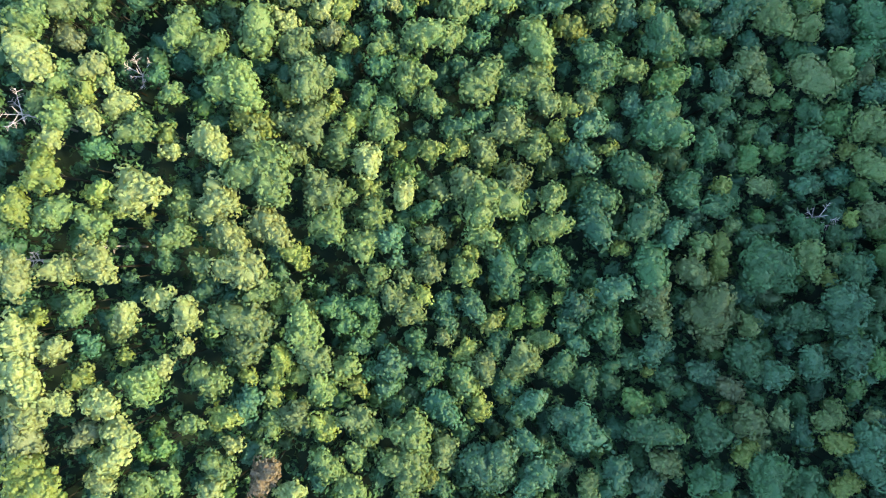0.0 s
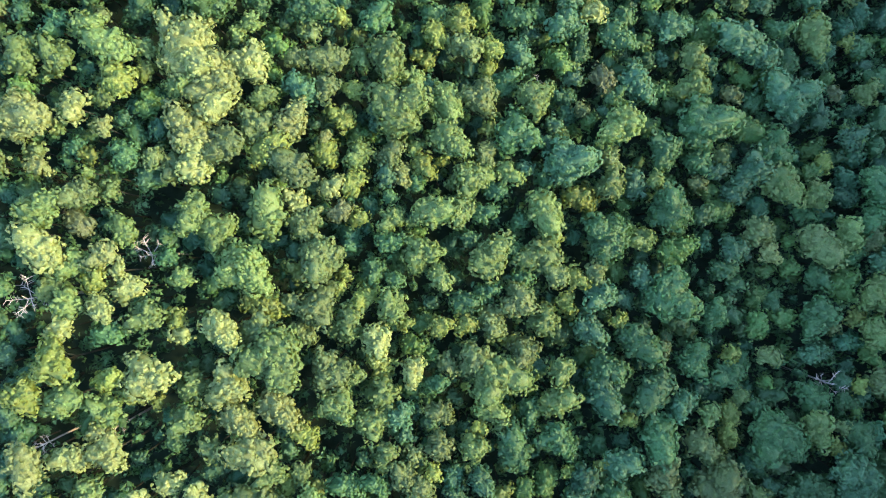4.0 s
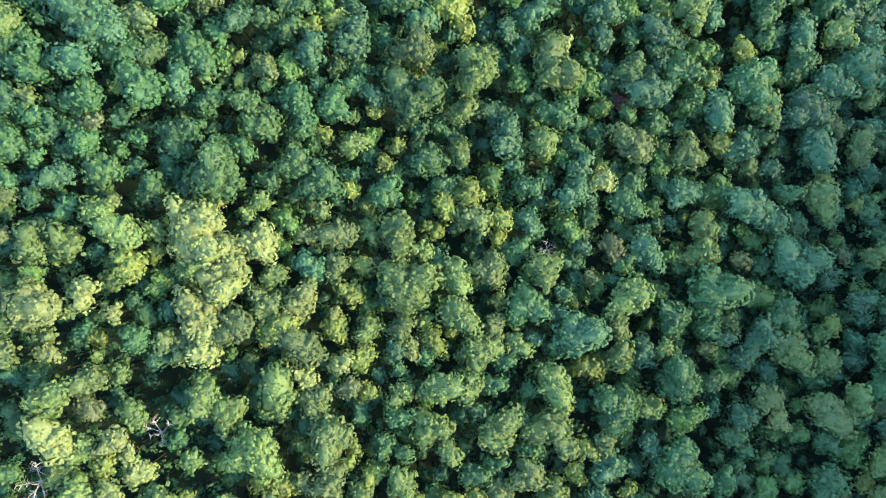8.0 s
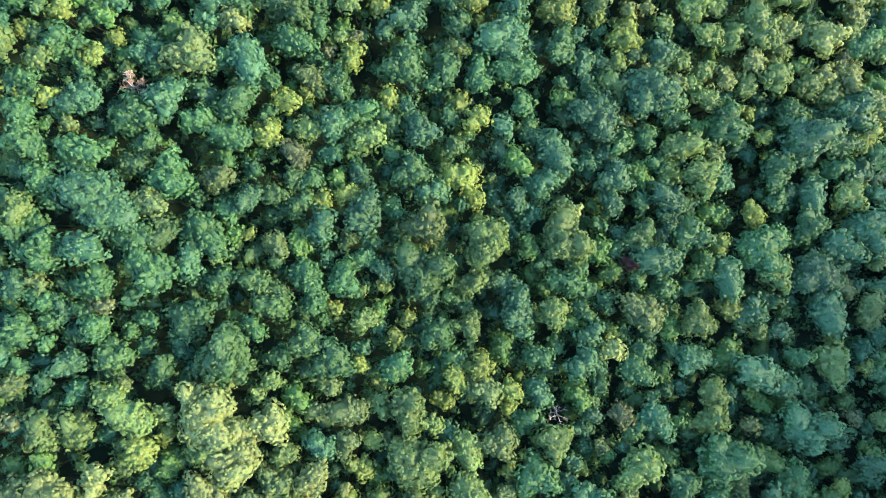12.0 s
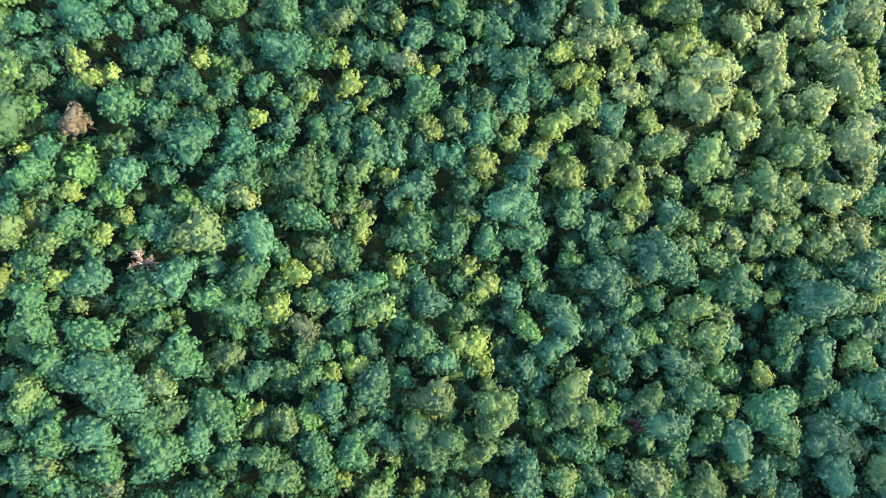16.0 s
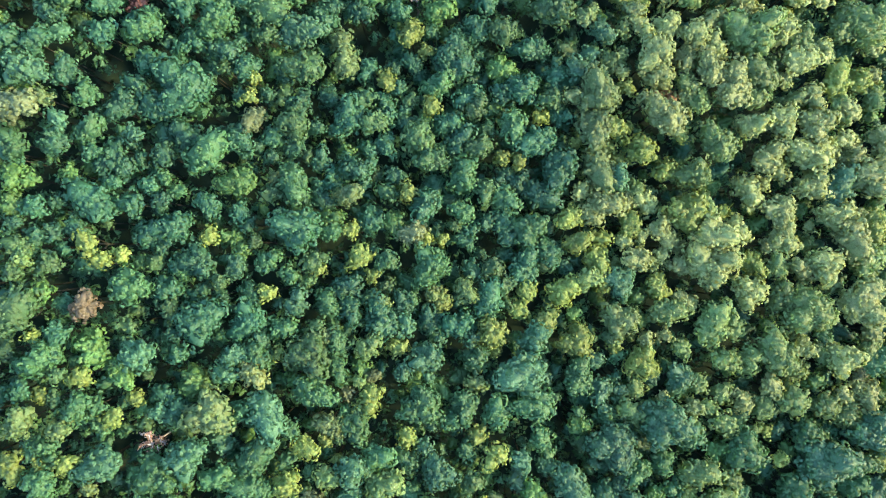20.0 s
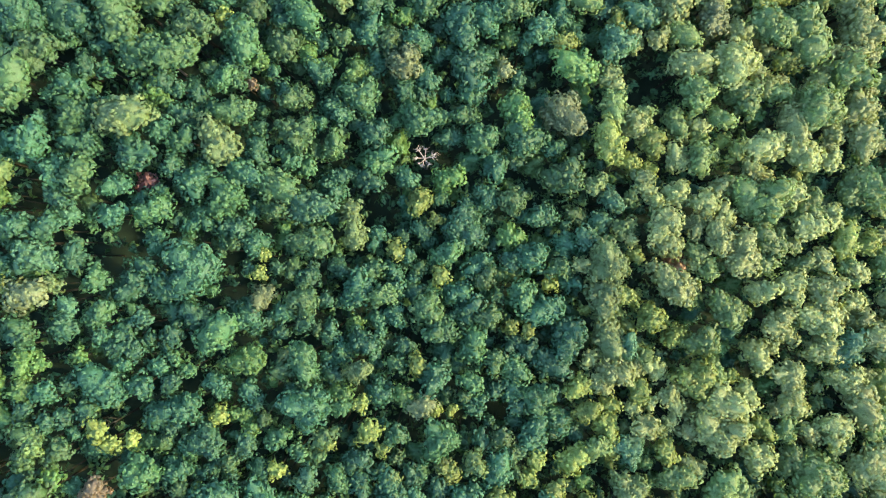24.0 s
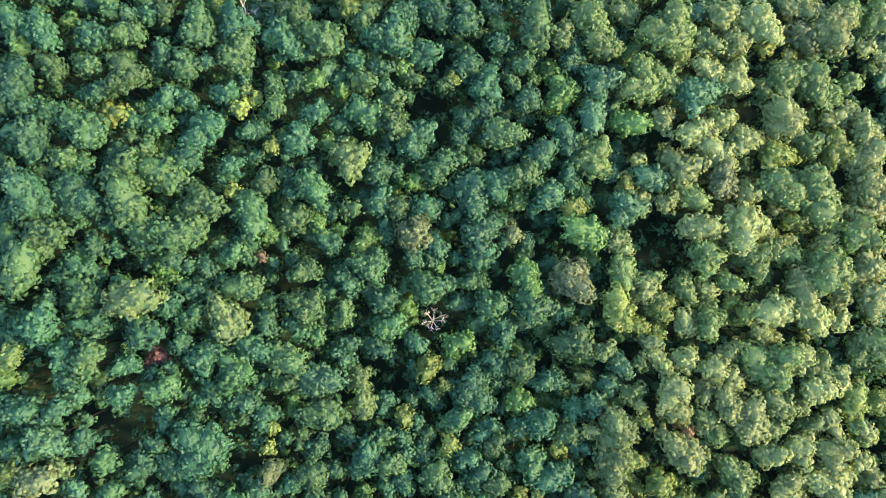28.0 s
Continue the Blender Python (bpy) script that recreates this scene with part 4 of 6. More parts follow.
stand("deep", (-81.1, 158.9, 1.8), (-76.9, 156.9, 1.8), (-74.4, 157.4, 1.8), (-73.1, 155.0, 1.2), (-71.0, 158.7, 2.0), (-59.1, 157.7, 3.1), (-57.3, 154.7, 1.3), (-55.0, 151.8, 1.4), (-54.7, 158.7, 2.9), (-51.2, 152.2, 3.4), (-43.0, 159.4, 1.7), (-40.6, 151.5, 1.3), (-34.2, 158.5, 4.2), (-26.6, 151.2, 1.2), (-24.1, 150.2, 1.2), (-21.6, 154.2, 1.1), (-21.4, 159.9, 2.8), (-4.3, 156.5, 2.0), (-3.3, 158.1, 1.8), (-3.2, 151.0, 1.8), (-1.7, 153.9, 1.1), (3.5, 153.8, 1.6), (4.0, 156.9, 2.0), (6.6, 151.3, 3.4), (11.5, 153.7, 2.7), (14.7, 151.6, 1.6))
stand("moss", (-79.8, 150.9, 1.8), (-79.0, 155.1, 2.6), (-74.7, 152.3, 2.4), (-42.0, 156.0, 1.5), (-31.5, 152.8, 2.4), (-6.4, 159.1, 1.2), (0.7, 151.3, 2.1), (10.4, 151.7, 1.4))
stand("fresh", (-45.8, 156.8, 2.0), (-43.9, 154.5, 1.6), (-17.1, 159.3, 2.3), (52.6, 159.6, 1.9))
stand("tan", (-13.9, 157.6, 2.3))
stand("bright", (25.6, 156.2, 1.6), (27.8, 152.7, 2.7), (28.9, 157.3, 1.3), (32.2, 158.8, 2.4), (32.7, 153.5, 1.6), (33.9, 156.2, 2.1), (36.1, 151.8, 2.3), (37.2, 155.1, 1.6), (41.9, 151.6, 4.4), (42.1, 157.3, 4.3), (47.7, 158.4, 2.7), (53.6, 155.5, 1.5), (56.9, 157.3, 3.3), (60.2, 151.1, 2.2), (62.8, 159.2, 1.2), (64.3, 151.1, 3.5), (69.6, 157.3, 3.8))
stand("light", (27.8, 165.3, 2.1), (38.7, 168.8, 3.2), (41.4, 163.1, 2.7))
stand("pale", (24.2, 168.0, 2.7), (67.6, 166.5, 3.6))
stand("yellow", (-14.7, 165.2, 1.8), (15.0, 160.5, 2.9), (33.7, 169.6, 2.7), (36.5, 161.6, 4.0), (45.1, 162.0, 1.4))
stand("olive", (-38.3, 167.3, 1.2), (-25.1, 164.6, 2.5))
stand("green", (-56.9, 167.3, 1.3), (-55.1, 164.9, 1.5), (-35.0, 166.6, 3.3), (-18.7, 165.3, 1.8), (-4.9, 161.5, 2.3), (-4.6, 168.4, 3.1), (3.1, 164.3, 2.9))
stand("deep", (-77.9, 161.8, 2.3), (-74.4, 163.0, 1.6), (-71.0, 163.5, 1.2), (-67.9, 162.8, 3.8), (-66.7, 167.3, 1.4), (-65.4, 166.3, 1.6), (-64.1, 169.2, 2.1), (-62.3, 162.5, 2.4), (-59.6, 165.9, 1.9), (-57.3, 162.9, 1.9), (-49.4, 162.7, 2.2), (-44.4, 161.4, 2.1), (-37.3, 161.4, 1.2), (-33.5, 163.3, 1.3), (-31.5, 164.8, 1.6), (-31.0, 166.3, 1.7), (-30.1, 163.3, 2.2), (-28.6, 167.3, 2.2), (-27.6, 163.8, 0.9), (-24.5, 169.2, 2.8), (-22.7, 166.8, 1.2), (-17.1, 168.4, 2.0), (-11.4, 162.7, 3.1), (-0.2, 160.1, 1.6), (3.0, 160.1, 2.3), (3.0, 168.4, 2.1), (5.7, 167.4, 2.0), (9.5, 164.9, 3.4), (13.4, 169.9, 3.9))
stand("moss", (-38.8, 164.8, 1.9), (-0.7, 165.3, 2.0))
stand("fresh", (-81.2, 167.2, 2.0), (-78.7, 166.8, 1.8), (-72.3, 167.7, 1.8), (-44.3, 166.6, 3.2), (-28.6, 160.3, 2.0), (44.0, 167.0, 1.5), (61.4, 162.6, 1.4))
stand("bright", (17.5, 165.8, 1.8), (19.1, 161.0, 2.1), (21.8, 163.1, 3.0), (25.1, 163.7, 2.3), (29.5, 163.7, 2.3), (49.8, 165.7, 3.0), (53.1, 167.4, 1.6), (55.8, 161.7, 3.5), (56.6, 169.1, 1.9), (62.0, 166.9, 3.3), (66.4, 161.4, 3.3), (70.3, 160.8, 1.2), (72.7, 161.9, 1.3), (74.2, 167.7, 4.1))
stand("light", (43.3, 174.5, 3.7), (72.2, 175.7, 1.2))
stand("pale", (-73.3, 176.7, 1.7), (-61.5, 174.5, 1.9))
stand("yellow", (-83.8, 179.8, 1.6), (2.5, 171.5, 1.4), (5.7, 171.0, 1.4), (10.0, 179.5, 1.6), (16.4, 174.8, 1.1), (22.5, 174.2, 1.5), (23.7, 177.7, 2.4), (24.6, 171.7, 1.6), (26.3, 177.5, 1.2), (28.8, 173.5, 2.7), (36.4, 176.8, 1.9), (57.2, 171.3, 1.4))
stand("olive", (19.7, 177.6, 3.9), (20.6, 170.0, 3.7))
stand("green", (-80.1, 172.8, 2.8), (-68.5, 175.3, 2.9), (-51.5, 179.0, 1.3), (-49.7, 171.3, 3.7), (-10.8, 171.1, 3.1), (-0.1, 177.3, 1.6), (4.9, 177.7, 3.1))
stand("deep", (-80.4, 170.0, 1.2), (-74.4, 173.4, 2.6), (-68.5, 171.6, 1.8), (-67.2, 170.1, 1.9), (-65.4, 172.1, 1.9), (-63.7, 179.7, 3.1), (-61.4, 170.2, 1.9), (-58.0, 179.6, 3.2), (-57.2, 171.5, 2.4), (-53.5, 174.8, 2.9), (-44.8, 174.2, 2.5), (-43.5, 171.8, 1.2), (-39.3, 171.3, 1.5), (-39.3, 174.8, 2.3), (-35.0, 173.3, 2.0), (-31.6, 176.9, 1.6), (-30.6, 171.1, 2.0), (-27.1, 177.4, 2.2), (-25.7, 179.0, 3.1), (-22.2, 173.4, 1.9), (-21.7, 170.9, 1.3), (-19.0, 174.1, 2.1), (-18.7, 179.1, 1.9), (-15.5, 178.3, 2.1), (-8.5, 173.5, 1.2), (-7.6, 178.1, 2.6), (-5.4, 174.7, 3.1), (9.1, 174.9, 3.4))
stand("moss", (-35.2, 177.2, 2.8), (-33.0, 171.8, 1.2), (-21.2, 178.0, 2.4), (-12.9, 174.9, 3.1), (-1.8, 173.4, 2.3))
stand("fresh", (-26.2, 172.5, 1.8), (-12.1, 178.7, 1.6))
stand("tan", (-79.1, 178.6, 3.1), (-42.3, 177.4, 2.5))
stand("bright", (32.8, 179.3, 4.0), (50.2, 178.3, 3.0), (53.0, 172.0, 3.2), (55.8, 178.4, 3.2), (61.6, 173.0, 4.1), (62.8, 178.6, 3.5), (67.0, 173.5, 1.6), (69.0, 175.9, 2.2), (71.3, 172.7, 2.7), (74.5, 171.9, 1.3), (76.9, 174.9, 3.3))
stand("light", (36.9, 185.7, 2.1), (39.6, 182.5, 2.3), (50.7, 183.3, 2.4), (51.6, 187.7, 3.5), (55.0, 189.8, 1.6), (58.2, 182.8, 2.7), (67.6, 182.9, 1.8), (69.9, 180.7, 1.9), (75.2, 184.1, 2.6))
stand("pale", (-78.4, 184.9, 3.5), (16.3, 188.0, 2.4))
stand("yellow", (-42.6, 181.9, 1.5), (-42.2, 185.1, 1.2), (-19.1, 186.1, 1.8), (-10.5, 181.3, 1.8), (25.9, 184.9, 1.9), (67.7, 187.0, 3.3), (72.6, 187.4, 2.5))
stand("olive", (-75.7, 180.3, 1.9), (-26.5, 188.6, 2.6), (20.1, 183.7, 4.2))
stand("green", (-69.1, 181.1, 2.2), (-22.7, 182.6, 1.8), (-9.3, 185.4, 3.1))
stand("deep", (-77.0, 189.7, 2.6), (-72.9, 184.8, 2.5), (-61.5, 183.2, 1.9), (-60.4, 187.7, 2.0), (-54.1, 182.8, 4.6), (-49.2, 187.4, 1.2), (-45.1, 182.9, 1.5), (-43.7, 187.1, 2.5), (-40.3, 182.8, 1.5), (-37.4, 186.3, 1.7), (-35.5, 180.8, 1.7), (-34.5, 181.3, 2.2), (-29.4, 182.9, 2.1), (-25.2, 181.5, 2.2), (-22.7, 188.2, 2.0), (-19.2, 181.6, 2.0), (-17.7, 188.8, 1.5), (-16.7, 184.7, 1.5), (-15.6, 180.7, 1.2), (-14.1, 189.9, 2.0), (-3.3, 182.9, 2.9), (-2.7, 187.6, 1.3), (2.9, 184.1, 2.4), (6.7, 184.8, 2.9), (12.7, 186.7, 2.6), (13.7, 180.1, 2.3))
stand("moss", (-47.4, 187.0, 1.2), (-33.2, 187.6, 3.6), (-14.7, 182.6, 1.6), (-2.2, 180.9, 2.0), (11.6, 182.7, 2.4))
stand("fresh", (2.6, 188.5, 2.7), (21.3, 188.1, 1.2))
stand("bright", (15.4, 183.3, 1.7), (25.2, 187.7, 1.2), (29.0, 182.9, 1.6), (31.6, 187.0, 2.7), (38.0, 184.1, 2.1), (41.2, 187.9, 3.2), (45.5, 184.8, 4.0), (56.7, 187.1, 1.8), (62.2, 183.7, 2.4), (70.0, 181.8, 2.1), (75.8, 188.5, 1.7))
stand("orange", (33.4, 184.3, 1.5), (34.4, 182.5, 1.3))
stand("light", (-84.0, 198.9, 2.1), (23.5, 190.1, 2.4), (25.1, 195.7, 1.9), (49.7, 195.0, 4.8), (59.9, 194.6, 3.2), (68.7, 197.6, 3.3), (73.5, 199.0, 4.6))
stand("pale", (-34.3, 193.8, 3.8), (21.4, 195.3, 2.6))
stand("yellow", (-14.2, 195.1, 2.6), (-11.6, 191.6, 1.6))
stand("olive", (-27.1, 192.6, 2.3), (18.2, 198.2, 2.1), (26.9, 199.5, 2.1))
stand("green", (-60.0, 193.0, 2.7), (-48.5, 195.3, 3.7), (-10.5, 195.7, 1.6))
stand("deep", (-82.5, 190.1, 2.9), (-75.8, 199.2, 2.6), (-75.2, 195.2, 2.3), (-66.9, 192.1, 2.3), (-66.7, 197.1, 2.6), (-63.0, 195.2, 1.4), (-59.4, 196.4, 1.4), (-54.8, 190.2, 1.9), (-53.6, 198.1, 3.2), (-52.5, 191.7, 2.1), (-47.6, 190.2, 3.0), (-45.9, 199.7, 3.2), (-44.1, 193.5, 1.9), (-30.6, 192.0, 1.4), (-30.6, 197.6, 2.6), (-28.7, 199.7, 2.0), (-24.0, 198.8, 2.4), (-17.2, 195.0, 1.2), (-16.9, 199.5, 2.1), (-10.0, 191.6, 1.2), (-6.2, 190.5, 4.4), (-2.2, 196.0, 2.6), (-1.7, 191.8, 1.5), (4.6, 192.5, 1.2), (8.0, 192.4, 3.1))
stand("moss", (-71.5, 198.6, 3.1), (-40.4, 197.6, 3.8), (-40.3, 193.3, 2.5), (2.4, 195.2, 2.6), (12.5, 199.6, 3.9))
stand("fresh", (-38.9, 190.2, 1.5), (-9.0, 199.4, 2.7))
stand("bright", (28.0, 196.9, 2.0), (29.6, 194.8, 1.7), (30.8, 190.9, 3.4), (33.7, 196.6, 2.6), (37.4, 190.6, 2.5), (38.4, 194.9, 2.7), (42.5, 192.7, 2.4), (42.5, 197.8, 2.9), (55.7, 196.1, 3.0), (58.8, 190.5, 3.2), (64.2, 192.8, 2.1), (75.3, 194.1, 1.9))
stand("rust", (-62.6, 197.9, 2.0))
stand("light", (33.6, 209.6, 2.9), (37.9, 203.2, 2.9), (39.0, 207.0, 1.9), (41.4, 203.7, 1.5))
stand("yellow", (20.7, 205.7, 3.7), (25.2, 202.7, 2.3), (29.1, 201.7, 1.6), (29.1, 206.1, 2.9), (43.7, 207.1, 1.6), (45.5, 204.4, 2.4), (58.5, 200.3, 1.2))
stand("olive", (-64.6, 208.7, 4.1), (-49.1, 204.6, 3.9))
stand("green", (-73.2, 209.2, 3.5), (-55.6, 205.3, 2.4), (-43.2, 208.0, 1.7), (-34.8, 201.0, 1.8), (-22.2, 203.1, 3.1), (-2.6, 206.6, 3.1), (4.7, 206.6, 3.7))
stand("deep", (-80.4, 204.2, 4.0), (-71.8, 204.3, 3.1), (-63.4, 203.2, 3.6), (-61.2, 206.0, 1.2), (-59.5, 207.1, 2.3), (-57.6, 200.8, 2.1), (-56.1, 209.9, 2.5), (-52.6, 201.6, 1.4), (-52.4, 208.4, 1.7), (-43.7, 203.6, 3.0), (-38.0, 202.8, 2.4), (-33.1, 209.6, 1.9), (-25.7, 209.5, 1.6), (-22.5, 208.0, 2.9), (-9.0, 207.2, 2.5), (-0.1, 201.8, 2.9), (7.8, 209.9, 1.6), (10.5, 205.4, 2.1))
stand("moss", (-60.2, 209.5, 1.5), (-36.6, 207.2, 3.3), (-30.1, 205.3, 2.8))
stand("bright", (25.8, 209.7, 2.8), (33.6, 203.2, 2.7), (35.3, 207.3, 1.2), (38.2, 209.5, 2.1), (48.2, 201.2, 2.6), (50.5, 200.2, 1.9), (51.1, 205.6, 3.8), (58.1, 204.1, 3.8), (64.2, 203.2, 2.2), (64.4, 206.2, 1.5), (65.5, 208.8, 2.1), (67.8, 209.4, 1.5), (71.3, 207.5, 3.5), (75.3, 206.8, 1.5))
stand("light", (21.8, 212.9, 3.4), (27.5, 211.4, 2.3), (37.8, 215.0, 3.7), (42.6, 210.8, 2.6), (47.2, 214.5, 3.8), (54.0, 216.2, 2.6), (60.8, 212.8, 4.6), (65.6, 214.5, 1.8), (69.1, 219.7, 4.1))
stand("yellow", (74.2, 212.3, 1.2))
stand("olive", (20.9, 218.8, 2.1))
stand("green", (-83.8, 219.1, 2.4), (-68.2, 211.5, 1.4), (-48.7, 216.3, 2.6), (-46.8, 216.7, 2.1), (-25.7, 214.3, 3.4), (-18.7, 210.3, 1.5), (-14.8, 210.2, 3.4), (-10.5, 210.8, 2.0), (-6.1, 211.2, 2.6))
stand("deep", (-77.4, 212.5, 1.2), (-74.0, 214.3, 3.1), (-71.4, 217.7, 2.1), (-70.9, 212.5, 1.4), (-68.3, 217.2, 1.9), (-63.4, 214.8, 1.5), (-58.8, 215.8, 2.4), (-57.0, 214.3, 1.7), (-54.7, 211.4, 1.4), (-53.8, 214.2, 2.2), (-51.5, 211.3, 1.5), (-47.7, 218.2, 2.6), (-42.5, 214.8, 1.3), (-40.6, 218.2, 1.3), (-39.1, 215.7, 1.7), (-32.5, 218.2, 2.5), (-29.6, 211.6, 2.8), (-17.3, 215.7, 2.2), (-14.2, 216.2, 2.4), (-13.2, 217.8, 2.3), (-9.6, 215.2, 1.3), (-4.8, 215.8, 2.9), (-0.2, 218.8, 1.6), (4.1, 218.3, 1.6))
stand("moss", (-81.2, 213.4, 4.0), (-77.3, 219.3, 3.8), (-51.0, 218.2, 1.5), (-46.7, 210.5, 3.2), (-36.6, 213.1, 2.8))
stand("fresh", (-61.5, 211.4, 1.2), (-60.2, 214.3, 1.9), (-59.3, 212.4, 1.9), (-43.0, 219.7, 1.8), (-26.0, 218.8, 2.6), (-12.7, 213.6, 1.6), (3.6, 212.2, 3.4), (50.5, 212.0, 2.2))
stand("tan", (1.4, 219.9, 1.8), (12.3, 211.2, 4.2))
stand("brown", (-44.4, 215.8, 1.1))
stand("bright", (22.5, 217.2, 1.5), (52.3, 217.2, 2.6), (52.3, 219.4, 1.4), (55.7, 218.9, 1.4), (56.1, 210.2, 3.5), (56.9, 215.1, 1.2), (62.3, 218.2, 2.5), (67.3, 211.7, 1.2), (70.6, 213.4, 3.6), (73.1, 217.3, 1.7))
stand("light", (35.0, 227.3, 3.2), (51.6, 229.1, 3.8), (58.2, 228.4, 5.4))
stand("pale", (7.8, 227.1, 2.9), (22.0, 224.0, 3.5))
stand("yellow", (-48.7, 227.5, 1.5), (12.7, 225.2, 2.1), (22.6, 229.1, 2.1), (56.4, 222.6, 2.5))
stand("olive", (20.3, 220.4, 1.5))
stand("green", (-82.6, 229.5, 1.2), (-73.6, 222.0, 1.3), (-61.9, 220.0, 4.1), (-56.2, 227.0, 1.5), (-45.6, 223.5, 3.9), (-35.4, 228.3, 3.3), (14.9, 227.3, 2.1))
stand("deep", (-81.7, 221.0, 1.6), (-80.6, 225.6, 4.4), (-73.6, 226.4, 4.3), (-68.8, 221.6, 1.9), (-39.2, 227.2, 1.6), (-34.8, 224.8, 1.2), (-32.3, 223.8, 1.8), (-26.4, 227.4, 1.2), (-23.7, 226.0, 2.8), (-22.4, 220.8, 2.2), (-15.5, 224.4, 2.6), (-12.7, 225.5, 1.2), (-11.2, 222.4, 1.6), (-6.5, 227.9, 4.1), (-4.8, 220.3, 3.9), (-1.2, 229.5, 3.4), (5.2, 224.6, 1.5), (8.9, 223.0, 1.6), (11.6, 224.1, 1.6))
stand("moss", (-71.0, 223.0, 1.2), (-64.9, 224.5, 4.1), (-59.6, 229.8, 3.9), (-55.6, 220.1, 3.7), (-52.8, 224.7, 3.7), (-43.8, 229.0, 2.5), (-38.3, 222.9, 3.0), (-28.5, 224.7, 1.8), (-20.0, 224.3, 2.6))
stand("fresh", (-61.2, 224.0, 1.2), (-58.0, 223.6, 1.7), (-57.1, 224.6, 1.7), (-34.5, 221.6, 2.1), (-30.9, 220.8, 1.3), (-17.3, 229.5, 1.8), (2.2, 226.1, 2.4), (15.2, 220.3, 4.0))
stand("tan", (-16.8, 220.2, 3.1), (41.2, 229.9, 3.5))
stand("bright", (25.8, 226.9, 1.9), (26.4, 224.8, 1.6), (30.3, 225.9, 2.1), (36.0, 221.1, 3.5), (44.7, 221.1, 4.6), (46.9, 227.7, 2.7), (49.5, 222.2, 1.6), (50.0, 220.5, 1.7), (52.9, 224.9, 1.8), (64.4, 221.1, 1.9), (65.0, 224.4, 1.7), (68.6, 224.2, 2.8), (70.9, 228.5, 4.7), (73.1, 223.9, 1.8))
stand("light", (16.8, 234.6, 3.7), (46.6, 233.6, 1.6), (58.8, 237.6, 3.3), (60.3, 234.3, 1.3), (73.7, 235.0, 1.3))
stand("pale", (20.3, 231.1, 1.6), (27.8, 230.5, 3.2))
stand("yellow", (-42.2, 235.5, 1.5), (52.3, 235.2, 3.3), (56.9, 234.8, 1.2), (64.5, 237.1, 3.8))
stand("olive", (-28.4, 232.4, 3.5))
stand("green", (-73.2, 232.0, 2.3), (-71.9, 237.3, 3.8), (-61.3, 238.8, 2.4), (-12.7, 232.0, 3.1))
stand("deep", (-81.4, 235.7, 4.0), (-75.9, 237.2, 1.3), (-69.7, 232.1, 1.6), (-68.4, 234.5, 1.8), (-65.6, 239.5, 1.9), (-57.1, 237.3, 1.3), (-56.8, 233.3, 2.9), (-53.2, 237.9, 3.7), (-51.1, 230.0, 1.7), (-49.2, 230.6, 1.9), (-49.2, 232.1, 2.1), (-46.0, 233.6, 1.7), (-45.9, 238.5, 2.7), (-40.2, 230.2, 2.1), (-39.7, 234.3, 1.2), (-37.7, 237.0, 3.0), (-35.8, 232.3, 1.7), (-30.4, 237.0, 1.2), (-24.0, 231.2, 2.8), (-23.4, 234.6, 1.5), (-20.4, 231.6, 1.7), (-16.5, 237.9, 3.8), (-8.6, 237.5, 2.1), (-1.7, 233.4, 1.5), (1.4, 235.1, 1.9), (5.9, 234.1, 3.2), (11.7, 237.5, 3.2), (11.8, 230.3, 2.9), (12.2, 233.7, 1.4), (21.4, 234.3, 2.0))
stand("moss", (-84.3, 230.4, 1.8), (-75.8, 232.4, 2.3), (-65.8, 236.6, 1.5), (-65.7, 230.4, 3.8), (-63.0, 234.2, 2.0), (-1.2, 238.5, 3.4), (3.1, 230.9, 2.9))
stand("fresh", (-60.8, 234.3, 1.9), (-32.8, 236.5, 1.8))
stand("bright", (25.3, 233.9, 1.5), (33.0, 232.6, 4.0), (36.3, 239.3, 3.5), (40.5, 234.9, 4.0), (46.0, 238.0, 3.3), (69.7, 234.5, 3.8), (69.9, 239.7, 3.3))
stand("light", (24.8, 248.9, 4.3), (30.2, 249.2, 3.2), (50.0, 247.8, 2.1), (59.1, 249.7, 4.1), (63.3, 247.1, 2.5), (68.1, 249.6, 2.2))
stand("pale", (16.2, 242.6, 3.2), (18.3, 248.6, 3.5), (36.5, 246.5, 4.0))
stand("yellow", (-68.4, 240.3, 2.4), (-47.4, 242.0, 1.7), (-45.5, 243.9, 1.5), (-10.1, 248.3, 1.5), (60.3, 243.1, 1.7))
stand("olive", (-46.9, 245.5, 1.2))
stand("green", (-78.5, 240.0, 2.3), (-56.9, 249.5, 2.9), (-42.0, 246.4, 2.0), (-25.7, 241.5, 3.1), (-5.9, 242.2, 1.6), (9.0, 240.4, 1.8))
stand("deep", (-82.8, 245.6, 3.5), (-82.4, 241.5, 2.8), (-76.8, 240.0, 1.8), (-71.1, 243.9, 2.9), (-60.4, 243.1, 2.9), (-57.6, 240.2, 1.5), (-56.6, 243.2, 2.5), (-50.2, 244.4, 2.3), (-49.3, 243.0, 1.9), (-47.4, 247.5, 1.5), (-43.1, 241.2, 1.2), (-38.4, 246.9, 2.3), (-34.7, 241.5, 2.3), (-30.4, 240.0, 2.0), (-30.4, 248.7, 1.8), (-27.4, 245.2, 1.2), (-22.4, 247.4, 1.6), (-8.6, 242.7, 1.6), (-7.5, 241.1, 2.5), (-3.8, 242.8, 2.3), (-3.8, 247.7, 3.6), (-1.7, 244.4, 1.2), (3.7, 245.1, 2.7))
